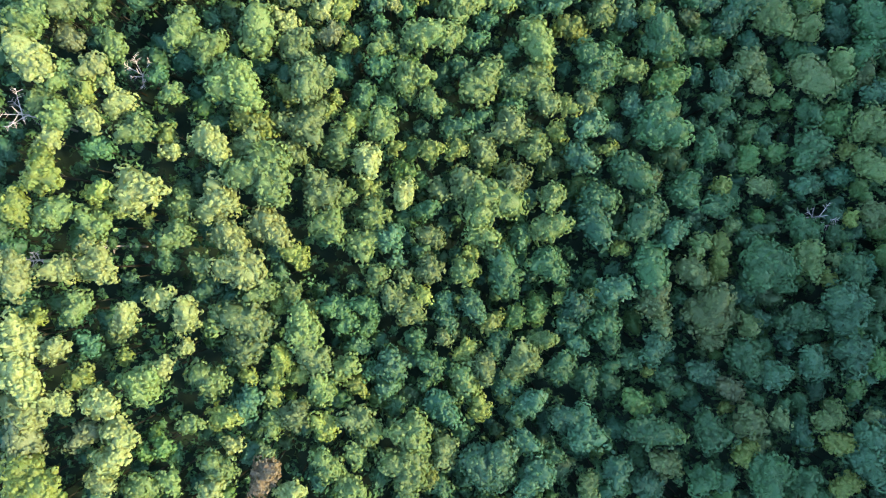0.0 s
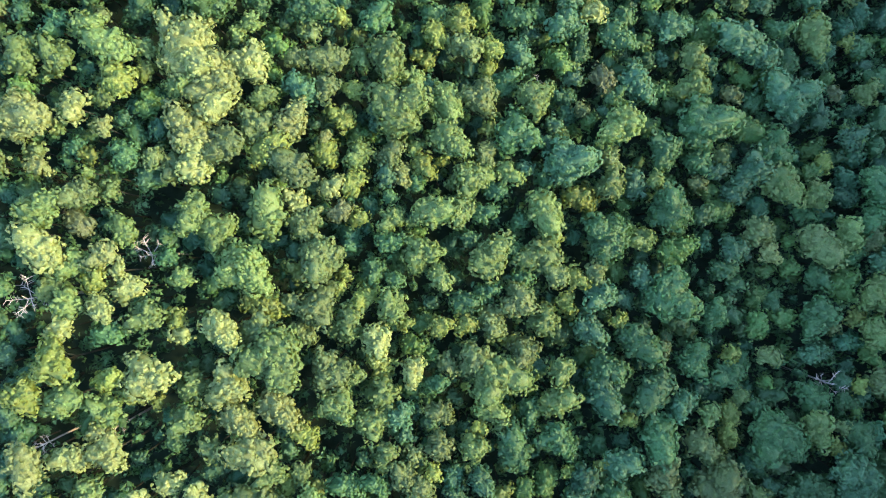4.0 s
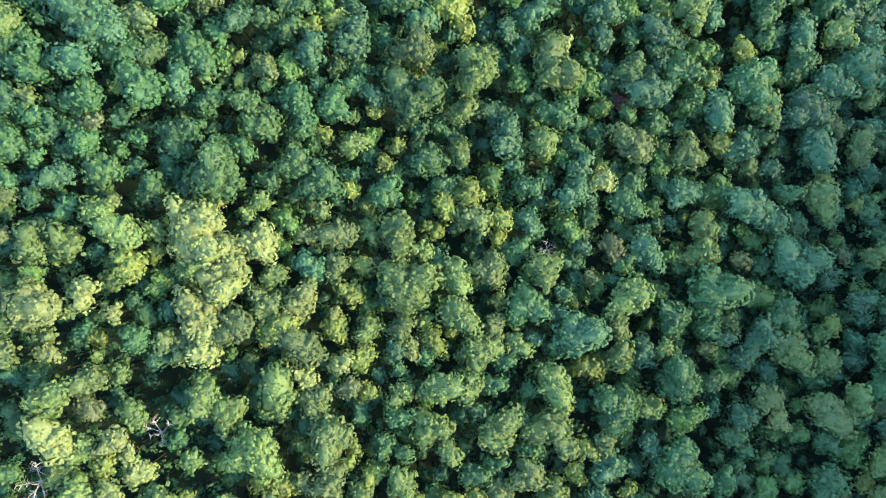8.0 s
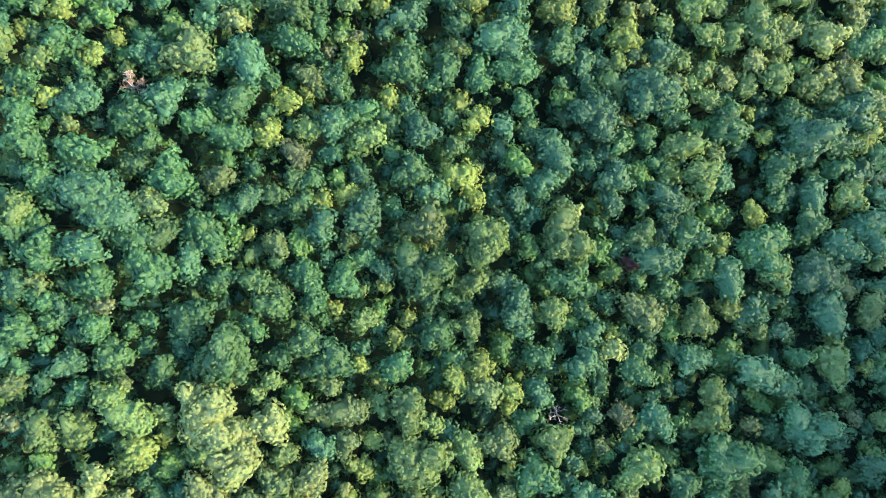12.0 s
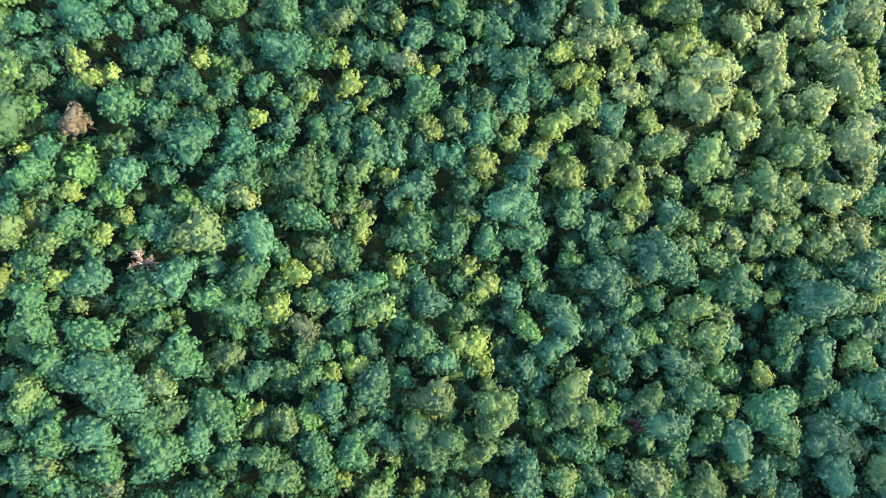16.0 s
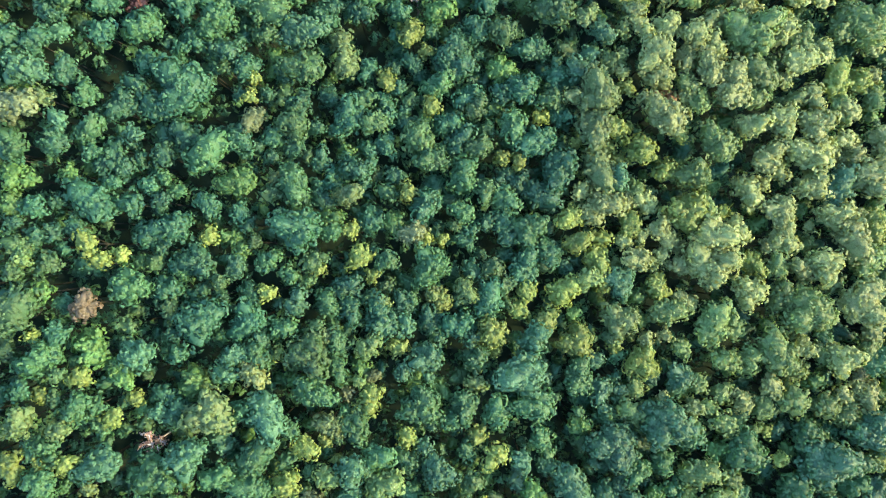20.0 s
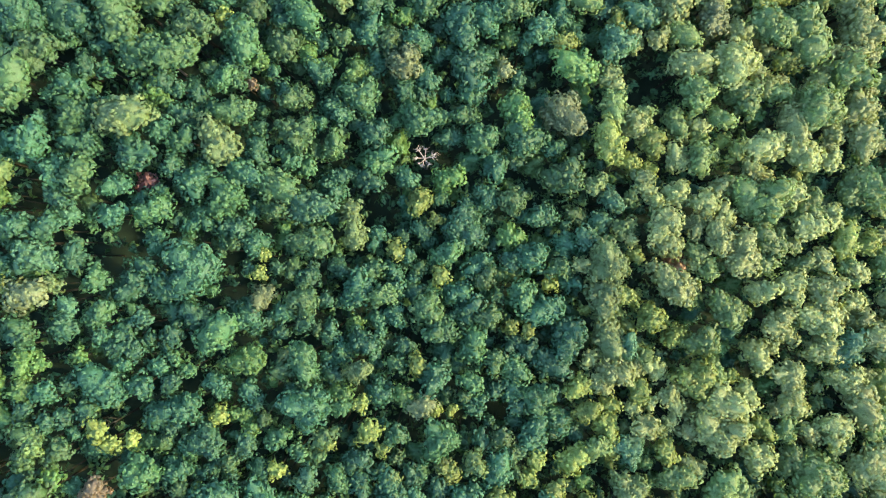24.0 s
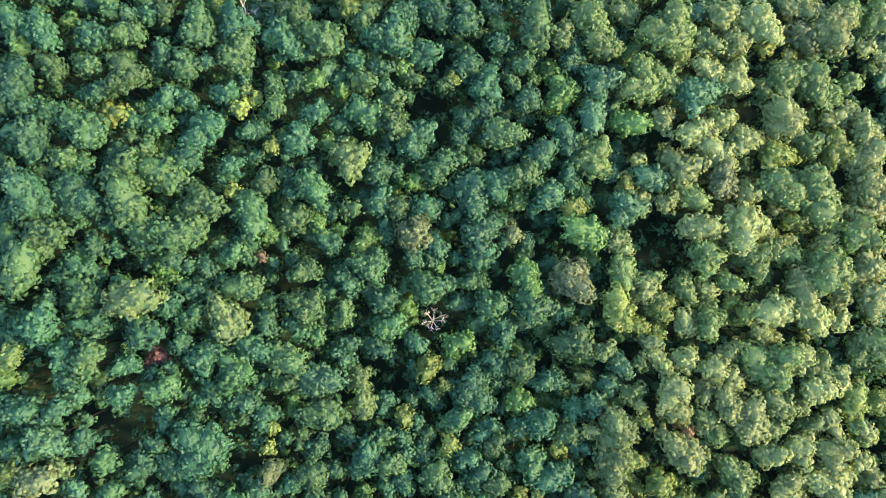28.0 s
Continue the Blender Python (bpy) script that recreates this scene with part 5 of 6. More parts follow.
stand("moss", (-77.5, 247.9, 2.6), (-75.1, 241.1, 1.5), (-71.9, 248.4, 2.6), (-66.2, 246.3, 3.4), (-64.0, 241.5, 1.2), (-41.4, 242.8, 2.0), (-26.5, 248.0, 2.5), (-21.3, 244.0, 2.8), (-20.7, 240.2, 2.8), (-11.2, 247.3, 1.5), (1.4, 247.7, 1.6))
stand("fresh", (-34.9, 247.5, 2.1), (-30.4, 246.1, 1.5), (5.2, 249.3, 1.5), (10.6, 246.6, 3.5), (23.1, 241.1, 3.2))
stand("bright", (30.1, 241.7, 2.4), (41.6, 241.6, 2.7), (53.1, 242.2, 4.3), (63.2, 242.0, 2.1), (66.1, 243.7, 2.4), (67.2, 242.6, 1.6))
stand("light", (18.3, 255.3, 3.4), (29.8, 258.6, 4.8), (54.2, 250.1, 3.8), (72.4, 252.6, 1.5))
stand("pale", (-65.9, 257.4, 1.4), (-53.3, 250.0, 1.5))
stand("yellow", (-18.3, 255.8, 1.1), (33.1, 253.9, 2.4), (50.4, 255.9, 1.9), (53.3, 258.7, 1.7))
stand("olive", (10.7, 257.4, 2.6), (33.6, 255.5, 1.4), (38.5, 256.8, 3.0))
stand("green", (-84.6, 252.5, 1.4), (-69.5, 259.2, 2.1), (-54.6, 255.7, 3.5), (3.4, 251.7, 2.1))
stand("deep", (-84.4, 255.8, 2.8), (-79.6, 254.1, 3.3), (-71.5, 253.3, 2.9), (-63.7, 258.1, 2.2), (-60.9, 251.0, 2.7), (-58.2, 254.9, 1.2), (-48.3, 256.8, 3.5), (-42.7, 258.7, 1.8), (-41.2, 251.8, 1.2), (-40.2, 255.0, 3.7), (-27.5, 251.5, 2.3), (-23.4, 250.5, 2.2), (-22.2, 255.8, 4.1), (-17.8, 258.4, 1.6), (-15.5, 253.6, 3.1), (-8.0, 254.6, 1.3), (-7.6, 251.1, 3.1), (-1.7, 252.8, 1.4), (-0.8, 255.7, 2.4), (12.8, 253.2, 3.2), (14.9, 250.2, 1.3))
stand("moss", (-65.8, 253.9, 2.9), (-60.2, 258.5, 2.0), (-51.2, 252.3, 1.2), (-47.9, 251.4, 3.5), (-38.1, 259.1, 2.8), (-33.0, 254.7, 3.8), (-25.8, 258.7, 2.6), (5.6, 257.9, 4.0))
stand("fresh", (-84.6, 250.2, 1.4), (-82.9, 251.7, 1.8), (-76.1, 256.8, 1.6), (-19.4, 251.1, 1.8), (-18.9, 253.2, 1.2), (-1.3, 259.4, 2.1), (8.4, 251.0, 2.1))
stand("tan", (58.0, 258.7, 3.6))
stand("bright", (38.5, 251.0, 3.0), (43.9, 256.7, 2.7), (44.2, 250.3, 3.3), (55.7, 255.0, 1.4), (63.6, 259.2, 4.3), (70.5, 256.0, 1.8), (73.5, 254.9, 1.2))
stand("light", (15.6, 260.1, 4.0), (67.1, 263.5, 2.5), (72.9, 262.8, 3.3))
stand("pale", (36.8, 262.6, 2.2))
stand("yellow", (-28.5, 260.8, 2.6), (68.8, 262.5, 1.8))
stand("olive", (22.8, 261.7, 2.7))
stand("deep", (-20.4, 260.3, 2.0), (-18.4, 260.9, 2.0), (-14.2, 261.6, 2.2), (-13.2, 260.7, 2.9), (-7.6, 260.1, 3.1), (-2.8, 262.2, 1.7), (7.9, 261.6, 1.5))
stand("bright", (39.8, 262.7, 1.5), (42.0, 261.7, 3.0), (48.1, 260.3, 4.0), (55.0, 263.7, 2.4), (57.9, 263.3, 2.1), (60.2, 262.8, 1.9))

# clearings between the crowns: place and half width
CLEAR = []


def clearing(*places):
    CLEAR.extend(places)


clearing((41.6, -43.6, 1.4), (-33.3, -41.7, 1.4), (-62.5, -40.6, 1.9), (-13.6, -39.4, 1.6), (14.1, -39.2, 1.0), (67.1, -39.0, 1.8), (-34.7, -38.8, 1.7), (-49.9, -38.3, 1.3), (-26.2, -37.6, 1.9), (-43.5, -37.5, 2.7), (-23.8, -36.2, 1.8), (44.9, -35.7, 1.5), (-12.2, -35.6, 1.4), (21.7, -35.3, 1.2), (-64.2, -34.9, 1.5), (-3.8, -33.8, 1.0), (-61.6, -33.1, 1.3), (67.8, -32.8, 0.9), (1.6, -31.0, 2.0), (-65.5, -30.6, 1.3), (41.3, -30.2, 1.8), (30.0, -29.0, 1.6), (-49.0, -27.3, 2.4), (78.6, -26.0, 1.0), (23.4, -25.4, 1.0), (-44.0, -24.1, 1.9), (72.9, -22.9, 1.0), (63.5, -22.8, 1.2), (-65.1, -21.7, 1.1), (47.8, -18.6, 1.0))
clearing((-6.3, -18.0, 0.8), (28.1, -17.4, 1.2), (-51.8, -16.3, 2.7), (-1.9, -15.1, 1.0), (-46.3, -12.6, 2.1), (20.4, -11.8, 1.2), (69.2, -9.5, 1.7), (-0.4, -8.1, 1.0), (42.3, -6.3, 1.2), (-22.0, -6.0, 1.4), (-39.0, -5.9, 1.4), (-45.0, -4.9, 2.5), (33.4, -4.2, 1.0), (-51.4, -4.0, 2.7), (-18.1, -3.6, 1.8), (42.9, -1.7, 1.2), (-53.6, -1.1, 1.5), (12.3, 0.4, 1.2), (-71.1, 0.8, 1.3), (-67.7, 0.8, 2.1), (23.6, 0.9, 2.9), (-52.3, 1.8, 2.7), (64.2, 2.0, 1.0), (-25.9, 2.3, 1.8), (-3.9, 5.9, 1.0), (69.2, 6.4, 1.7), (-25.9, 6.7, 2.7), (15.7, 6.8, 1.4), (62.8, 8.2, 2.1), (-14.3, 9.3, 1.0))
clearing((72.0, 9.3, 1.3), (47.9, 9.7, 1.0), (-62.5, 10.2, 1.1), (-52.3, 14.6, 1.9), (-47.8, 14.7, 2.1), (39.5, 16.4, 1.4), (-61.7, 17.8, 1.7), (-70.7, 19.0, 2.3), (70.3, 21.5, 1.1), (-44.7, 22.5, 2.4), (-70.3, 22.7, 2.3), (64.3, 23.0, 1.9), (-6.9, 23.4, 2.5), (59.5, 24.0, 1.6), (-50.6, 24.7, 2.7), (46.6, 27.0, 2.5), (-1.4, 28.1, 1.4), (23.8, 29.2, 1.5), (-52.0, 30.4, 2.1), (-14.8, 31.2, 2.8), (45.1, 32.3, 2.3), (40.3, 33.8, 1.0), (-9.4, 33.9, 1.0), (7.2, 35.5, 1.0), (-54.3, 39.0, 2.9), (18.1, 41.0, 1.6), (-48.4, 41.2, 1.4), (70.3, 41.4, 1.6), (-13.9, 41.8, 1.8), (-8.4, 42.1, 1.2))
clearing((-3.1, 42.1, 1.0), (-2.9, 42.3, 1.4), (71.6, 44.0, 1.3), (-34.9, 44.0, 0.8), (-14.1, 44.6, 2.0), (-37.7, 44.6, 1.4), (42.6, 45.2, 0.6), (-54.3, 45.5, 1.1), (-22.5, 45.9, 0.6), (-64.8, 46.0, 0.8), (16.5, 47.5, 1.4), (-74.7, 47.5, 1.9), (54.1, 47.5, 1.5), (32.9, 48.0, 0.8), (42.1, 48.8, 1.5), (-27.3, 49.0, 0.8), (65.1, 49.4, 0.9), (-51.1, 50.1, 1.7), (-60.1, 50.5, 1.1), (-6.1, 51.2, 1.2), (-19.1, 51.7, 1.4), (-25.9, 51.9, 0.8), (23.9, 52.4, 1.0), (-56.1, 53.1, 1.1), (-66.2, 53.6, 1.9), (-49.3, 53.8, 1.3), (39.0, 55.7, 1.9), (65.3, 55.7, 1.1), (9.2, 56.3, 1.0), (-67.1, 56.9, 1.5))
clearing((51.0, 57.5, 1.1), (-61.9, 57.6, 1.3), (74.3, 57.7, 1.5), (37.9, 58.3, 0.8), (32.5, 58.4, 0.6), (49.9, 59.1, 1.3), (-63.6, 59.1, 0.9), (24.0, 59.6, 0.8), (-76.0, 59.6, 2.2), (-12.6, 60.4, 0.6), (-59.2, 61.8, 0.8), (-33.6, 62.0, 0.8), (-0.0, 62.7, 2.0), (16.1, 62.8, 1.4), (-4.1, 63.2, 0.8), (43.4, 63.4, 0.6), (-62.8, 65.2, 1.9), (-48.0, 65.3, 0.8), (76.2, 66.2, 1.7), (-61.0, 67.5, 0.6), (15.6, 68.0, 1.2), (-50.8, 68.2, 1.0), (-8.1, 68.4, 0.8), (-63.2, 68.5, 1.9), (-22.0, 68.6, 1.0), (-56.6, 69.8, 1.5), (-39.3, 69.9, 1.4), (7.2, 70.2, 1.0), (73.6, 72.6, 0.9), (-9.2, 73.9, 1.6))
clearing((53.0, 75.4, 0.9), (-17.1, 77.5, 0.8), (-21.1, 77.6, 1.8), (-35.1, 77.7, 1.6), (72.6, 78.0, 1.5), (31.7, 78.2, 1.5), (-54.0, 78.4, 1.2), (58.1, 78.6, 0.9), (-56.7, 78.9, 1.3), (61.4, 79.1, 2.4), (34.4, 79.2, 0.8), (13.5, 79.3, 1.0), (-8.7, 79.5, 0.8), (25.2, 80.9, 1.0), (-13.2, 81.5, 1.0), (70.5, 82.3, 1.1), (-31.3, 82.6, 0.8), (38.2, 83.4, 0.8), (-39.3, 84.1, 1.4), (-51.8, 84.1, 1.3), (-18.2, 85.6, 0.8), (-56.3, 87.0, 1.9), (-40.8, 87.0, 1.4), (-27.0, 87.5, 1.4), (33.9, 88.7, 0.6), (-69.4, 89.3, 1.1), (50.5, 89.8, 0.9), (60.5, 90.4, 1.3), (-32.8, 90.5, 1.0), (-75.3, 90.7, 1.7))
clearing((-24.6, 91.0, 0.8), (9.4, 91.2, 1.2), (40.5, 91.9, 0.8), (-30.9, 92.0, 0.8), (-50.5, 92.8, 0.6), (45.5, 93.0, 0.9), (75.3, 93.7, 0.9), (-4.1, 93.7, 1.4), (49.4, 94.1, 1.5), (-74.1, 95.8, 1.3), (21.6, 96.0, 1.3), (-61.7, 96.5, 1.3), (10.4, 97.0, 0.8), (-34.7, 97.4, 1.0), (28.6, 99.3, 0.8), (-2.0, 99.9, 1.0), (79.5, 100.3, 1.1), (37.3, 100.4, 0.8), (-50.1, 100.5, 1.4), (-10.2, 100.8, 1.6), (-69.9, 102.9, 1.3), (-19.7, 103.2, 1.0), (39.0, 104.2, 0.9), (51.8, 104.4, 1.1), (-59.5, 105.1, 1.3), (-39.5, 105.2, 1.2), (-40.4, 107.6, 1.4), (-61.3, 108.4, 0.8), (-7.2, 109.0, 1.2), (51.9, 109.8, 1.9))
clearing((33.1, 111.0, 1.5), (17.9, 111.7, 1.0), (2.6, 111.9, 1.2), (-49.2, 112.7, 1.7), (-61.4, 113.2, 1.1), (-5.1, 116.3, 0.8), (-33.8, 116.8, 0.8), (53.1, 116.9, 1.3), (14.7, 116.9, 2.1), (79.9, 118.0, 1.1), (-28.1, 119.0, 1.0), (-59.2, 120.5, 2.1), (5.2, 120.8, 2.1), (-72.6, 121.2, 0.9), (40.8, 121.4, 0.9), (26.1, 122.0, 1.5), (-56.5, 122.1, 1.7), (-18.8, 122.9, 1.2), (12.4, 123.0, 1.3), (13.7, 123.7, 2.1), (-17.6, 123.8, 1.0), (66.9, 124.3, 0.7), (-27.5, 126.3, 0.8), (-19.1, 126.4, 0.8), (3.4, 126.4, 0.6), (-58.4, 126.5, 0.6), (36.4, 126.8, 0.6), (60.6, 126.9, 0.9), (61.2, 127.2, 0.9), (29.2, 127.6, 1.1))
clearing((13.5, 128.6, 0.8), (47.0, 129.7, 0.9), (-18.6, 129.9, 1.0), (-63.8, 130.1, 0.8), (68.7, 130.2, 0.7), (-17.6, 130.9, 1.6), (49.9, 130.9, 1.5), (-0.2, 131.2, 1.2), (-68.1, 131.3, 0.8), (-71.6, 131.5, 1.3), (-57.6, 131.7, 1.5), (41.6, 131.7, 1.5), (64.7, 132.0, 0.7), (-7.4, 132.5, 1.2), (-55.8, 133.5, 1.2), (-37.2, 133.7, 1.4), (39.3, 134.7, 1.7), (-52.1, 134.8, 1.7), (34.3, 134.8, 0.9), (-5.4, 135.0, 1.4), (-46.6, 135.0, 1.0), (-49.4, 135.2, 0.8), (2.9, 135.2, 0.8), (-18.6, 135.4, 0.8), (12.5, 135.4, 1.5), (-8.5, 136.1, 0.8), (-72.5, 137.2, 0.6), (-79.7, 137.5, 1.1), (-69.1, 137.9, 0.9), (50.0, 138.2, 1.1))
clearing((38.7, 138.4, 1.1), (11.4, 139.1, 0.8), (27.7, 139.8, 0.9), (22.2, 139.9, 0.8), (69.4, 140.0, 1.1), (53.4, 140.3, 1.7), (4.0, 140.3, 0.8), (35.4, 140.7, 1.1), (-25.1, 140.7, 0.8), (56.8, 141.3, 1.1), (-33.4, 141.4, 1.6), (-70.8, 141.8, 1.5), (-56.7, 142.2, 1.4), (-59.4, 142.3, 1.3), (-75.1, 142.9, 0.6), (13.6, 143.2, 0.8), (-64.7, 143.4, 1.0), (-7.4, 143.7, 0.8), (28.8, 144.0, 0.9), (69.5, 144.4, 0.9), (38.8, 144.9, 1.1), (18.4, 145.2, 0.6), (18.4, 145.2, 1.3), (41.0, 145.9, 2.2), (-65.6, 146.3, 1.7), (42.7, 146.9, 1.3), (-16.1, 147.5, 0.8), (59.2, 147.8, 0.9), (-34.9, 148.4, 1.0), (-37.3, 148.5, 0.8))
clearing((-70.9, 148.8, 1.3), (-63.0, 149.1, 1.0), (-56.8, 151.8, 1.2), (-64.4, 152.0, 1.3), (13.6, 152.7, 0.8), (58.1, 152.7, 1.1), (-3.3, 152.9, 1.2), (34.4, 153.5, 1.1), (-5.9, 154.0, 1.9), (-51.4, 154.6, 0.8), (-27.6, 155.3, 1.4), (14.7, 155.3, 0.8), (-38.7, 155.4, 1.0), (-23.6, 156.2, 1.2), (-62.6, 156.7, 1.9), (66.2, 157.5, 0.9), (-76.1, 158.8, 1.1), (21.2, 158.9, 1.1), (-64.9, 159.2, 1.5), (63.9, 159.8, 1.3), (31.1, 159.9, 0.6), (-9.5, 160.2, 0.8), (-39.7, 160.4, 1.0), (-73.6, 160.7, 1.1), (29.5, 162.1, 0.9), (49.1, 162.5, 1.3), (-0.2, 162.7, 1.0), (44.6, 163.6, 0.9), (14.2, 163.7, 1.5), (-51.4, 164.4, 2.1))
clearing((-74.5, 165.8, 1.7), (-49.6, 166.3, 1.0), (-62.7, 166.8, 1.2), (-75.3, 168.2, 2.1), (29.0, 168.5, 0.6), (47.5, 169.0, 0.7), (-31.5, 169.8, 1.6), (-77.5, 170.1, 1.7), (-71.1, 170.1, 0.9), (-40.2, 170.3, 0.8), (-14.6, 170.4, 1.0), (40.7, 170.6, 0.6), (69.9, 170.7, 1.1), (-35.4, 170.8, 0.8), (-18.7, 170.9, 1.2), (0.9, 171.0, 1.0), (35.7, 172.2, 0.9), (-77.1, 172.4, 1.1), (71.0, 173.0, 0.9), (-23.7, 173.4, 0.6), (-69.8, 173.4, 0.6), (18.6, 173.7, 1.3), (54.9, 174.0, 1.5), (-62.3, 174.0, 0.6), (-31.6, 174.3, 1.0), (32.9, 174.4, 1.3), (1.4, 174.7, 0.8), (-24.7, 175.4, 1.2), (68.2, 176.8, 0.7), (40.2, 178.2, 1.1))
clearing((-29.1, 178.4, 0.8), (-9.5, 178.7, 1.0), (-40.3, 178.7, 1.2), (38.5, 178.7, 2.2), (-51.5, 180.0, 1.0), (-5.4, 182.9, 1.0), (-46.9, 183.5, 1.8), (-48.8, 184.0, 1.2), (-66.0, 184.5, 1.9), (-0.1, 185.1, 0.8), (72.9, 185.1, 1.5), (40.2, 185.3, 0.9), (-2.2, 185.6, 0.8), (-67.7, 185.9, 2.7), (28.5, 187.8, 0.9), (-63.8, 187.9, 2.1), (-71.2, 188.2, 1.9), (-54.3, 188.7, 1.2), (48.2, 189.7, 0.9), (-73.0, 190.0, 1.1), (-42.7, 190.1, 0.8), (-69.5, 190.1, 1.0), (-21.7, 190.7, 1.8), (17.0, 191.8, 0.8), (-20.7, 192.8, 2.9), (-78.1, 193.1, 1.7), (-56.2, 193.6, 1.0), (26.9, 194.2, 0.9), (18.1, 194.5, 1.5), (-23.7, 194.8, 1.0))
clearing((63.7, 195.0, 1.1), (-78.6, 195.5, 2.4), (-26.2, 195.7, 1.2), (73.6, 196.8, 0.9), (8.4, 196.8, 1.7), (-33.1, 198.0, 1.4), (-11.0, 198.8, 1.2), (-4.3, 199.6, 2.5), (56.2, 200.3, 1.1), (63.7, 200.5, 1.3), (-54.4, 200.5, 1.0), (67.8, 201.7, 1.8), (-11.6, 202.4, 2.7), (-68.8, 202.7, 0.8), (-13.6, 202.8, 1.4), (9.5, 203.2, 1.3), (-58.5, 203.2, 1.0), (17.0, 203.5, 1.3), (66.6, 203.8, 1.1), (60.3, 204.1, 0.7), (-40.4, 204.2, 1.0), (70.8, 205.1, 1.1), (31.3, 205.6, 1.1), (-7.4, 205.7, 1.5), (-13.2, 206.4, 1.0), (-32.6, 206.6, 1.2), (68.9, 206.7, 1.3), (65.0, 207.3, 1.1), (-27.7, 207.3, 1.2), (40.3, 207.5, 0.9))
clearing((-25.4, 207.6, 1.2), (-82.8, 207.9, 1.9), (-11.2, 208.0, 1.4), (-18.7, 208.3, 0.8), (48.9, 208.5, 0.9), (31.4, 209.4, 1.1), (-8.5, 209.8, 0.8), (-24.4, 211.1, 0.8), (-32.8, 211.2, 0.8), (-41.1, 211.3, 1.4), (46.5, 212.1, 0.9), (31.9, 212.1, 1.3), (-21.4, 212.1, 1.0), (29.1, 212.3, 2.4), (54.0, 212.9, 0.7), (27.5, 213.0, 2.1), (-1.8, 213.1, 1.5), (-41.5, 213.3, 2.2), (43.2, 214.0, 1.1), (-34.3, 214.2, 0.6), (-65.6, 214.3, 1.3), (-68.3, 214.4, 2.1), (30.3, 215.1, 2.8), (5.7, 215.7, 1.1), (-0.7, 215.7, 1.0), (-22.4, 215.7, 0.8), (-54.7, 215.8, 0.8), (68.5, 216.1, 0.7), (24.2, 216.2, 1.3), (-36.2, 216.2, 0.8))
clearing((-43.9, 217.2, 0.6), (-42.0, 217.2, 1.0), (-9.1, 217.2, 0.8), (7.8, 217.2, 1.9), (27.5, 217.2, 2.8), (55.7, 217.2, 0.7), (-53.3, 217.7, 0.8), (12.7, 217.8, 1.7), (-36.2, 218.2, 0.8), (31.4, 218.3, 1.7), (-31.4, 219.3, 0.6), (-10.1, 219.3, 1.2), (6.8, 219.4, 1.5), (25.3, 219.4, 1.9), (10.0, 219.9, 2.3), (-60.0, 221.1, 1.4), (-13.2, 221.4, 0.6), (69.6, 221.7, 0.7), (-16.3, 221.9, 0.8), (-2.8, 221.9, 1.0), (-30.4, 222.3, 1.2), (2.5, 222.5, 0.8), (29.2, 222.6, 1.1), (-26.4, 222.8, 1.0), (39.8, 223.2, 1.1), (-59.4, 223.6, 0.8), (17.6, 223.6, 1.3), (45.5, 224.3, 0.9), (38.7, 224.8, 1.1), (48.9, 224.9, 1.5))
clearing((55.7, 226.0, 0.7), (-40.1, 226.2, 1.2), (4.1, 226.7, 0.8), (-29.4, 226.9, 0.6), (-18.3, 227.0, 1.4), (-54.8, 227.5, 0.6), (-77.5, 228.6, 0.6), (-53.4, 229.0, 1.6), (-49.7, 229.1, 0.8), (-45.4, 230.1, 0.8), (6.8, 230.4, 1.5), (-17.3, 230.6, 0.8), (-44.0, 231.2, 1.0), (-52.0, 232.0, 1.4), (23.1, 232.2, 0.9), (-17.8, 232.6, 1.6), (55.2, 233.7, 0.7), (8.4, 235.7, 1.3), (29.7, 236.1, 1.3), (25.3, 236.5, 1.7), (27.5, 236.6, 2.6), (-42.6, 236.7, 0.8), (72.5, 237.0, 0.7), (-49.7, 237.0, 1.4), (-26.4, 237.1, 1.2), (5.2, 237.2, 1.1), (39.8, 237.8, 0.7), (-33.9, 237.9, 1.0), (46.6, 237.9, 0.9), (-42.1, 238.7, 0.8))
clearing((4.6, 239.3, 2.1), (18.7, 239.6, 0.9), (-3.8, 239.7, 0.8), (-10.1, 240.6, 1.0), (59.2, 240.9, 0.9), (4.1, 240.9, 1.1), (-13.2, 241.0, 1.7), (-31.4, 242.5, 1.0), (-76.8, 242.9, 2.3), (27.0, 243.0, 1.3), (-67.2, 243.3, 0.6), (-78.5, 243.3, 1.1), (-37.3, 243.4, 0.8), (45.5, 243.4, 0.7), (-32.4, 243.5, 1.2), (68.4, 243.8, 0.7), (-15.8, 244.0, 2.7), (-12.2, 244.1, 2.3), (46.6, 244.5, 1.5), (50.0, 244.5, 1.1), (73.0, 244.9, 1.1), (30.8, 245.2, 1.1), (-54.9, 245.2, 0.8), (-61.8, 245.4, 0.8), (-75.5, 245.8, 1.3), (70.7, 246.0, 2.2), (-44.1, 246.1, 0.8), (-53.5, 246.3, 1.8), (48.3, 247.2, 2.2), (-62.7, 247.4, 1.4))
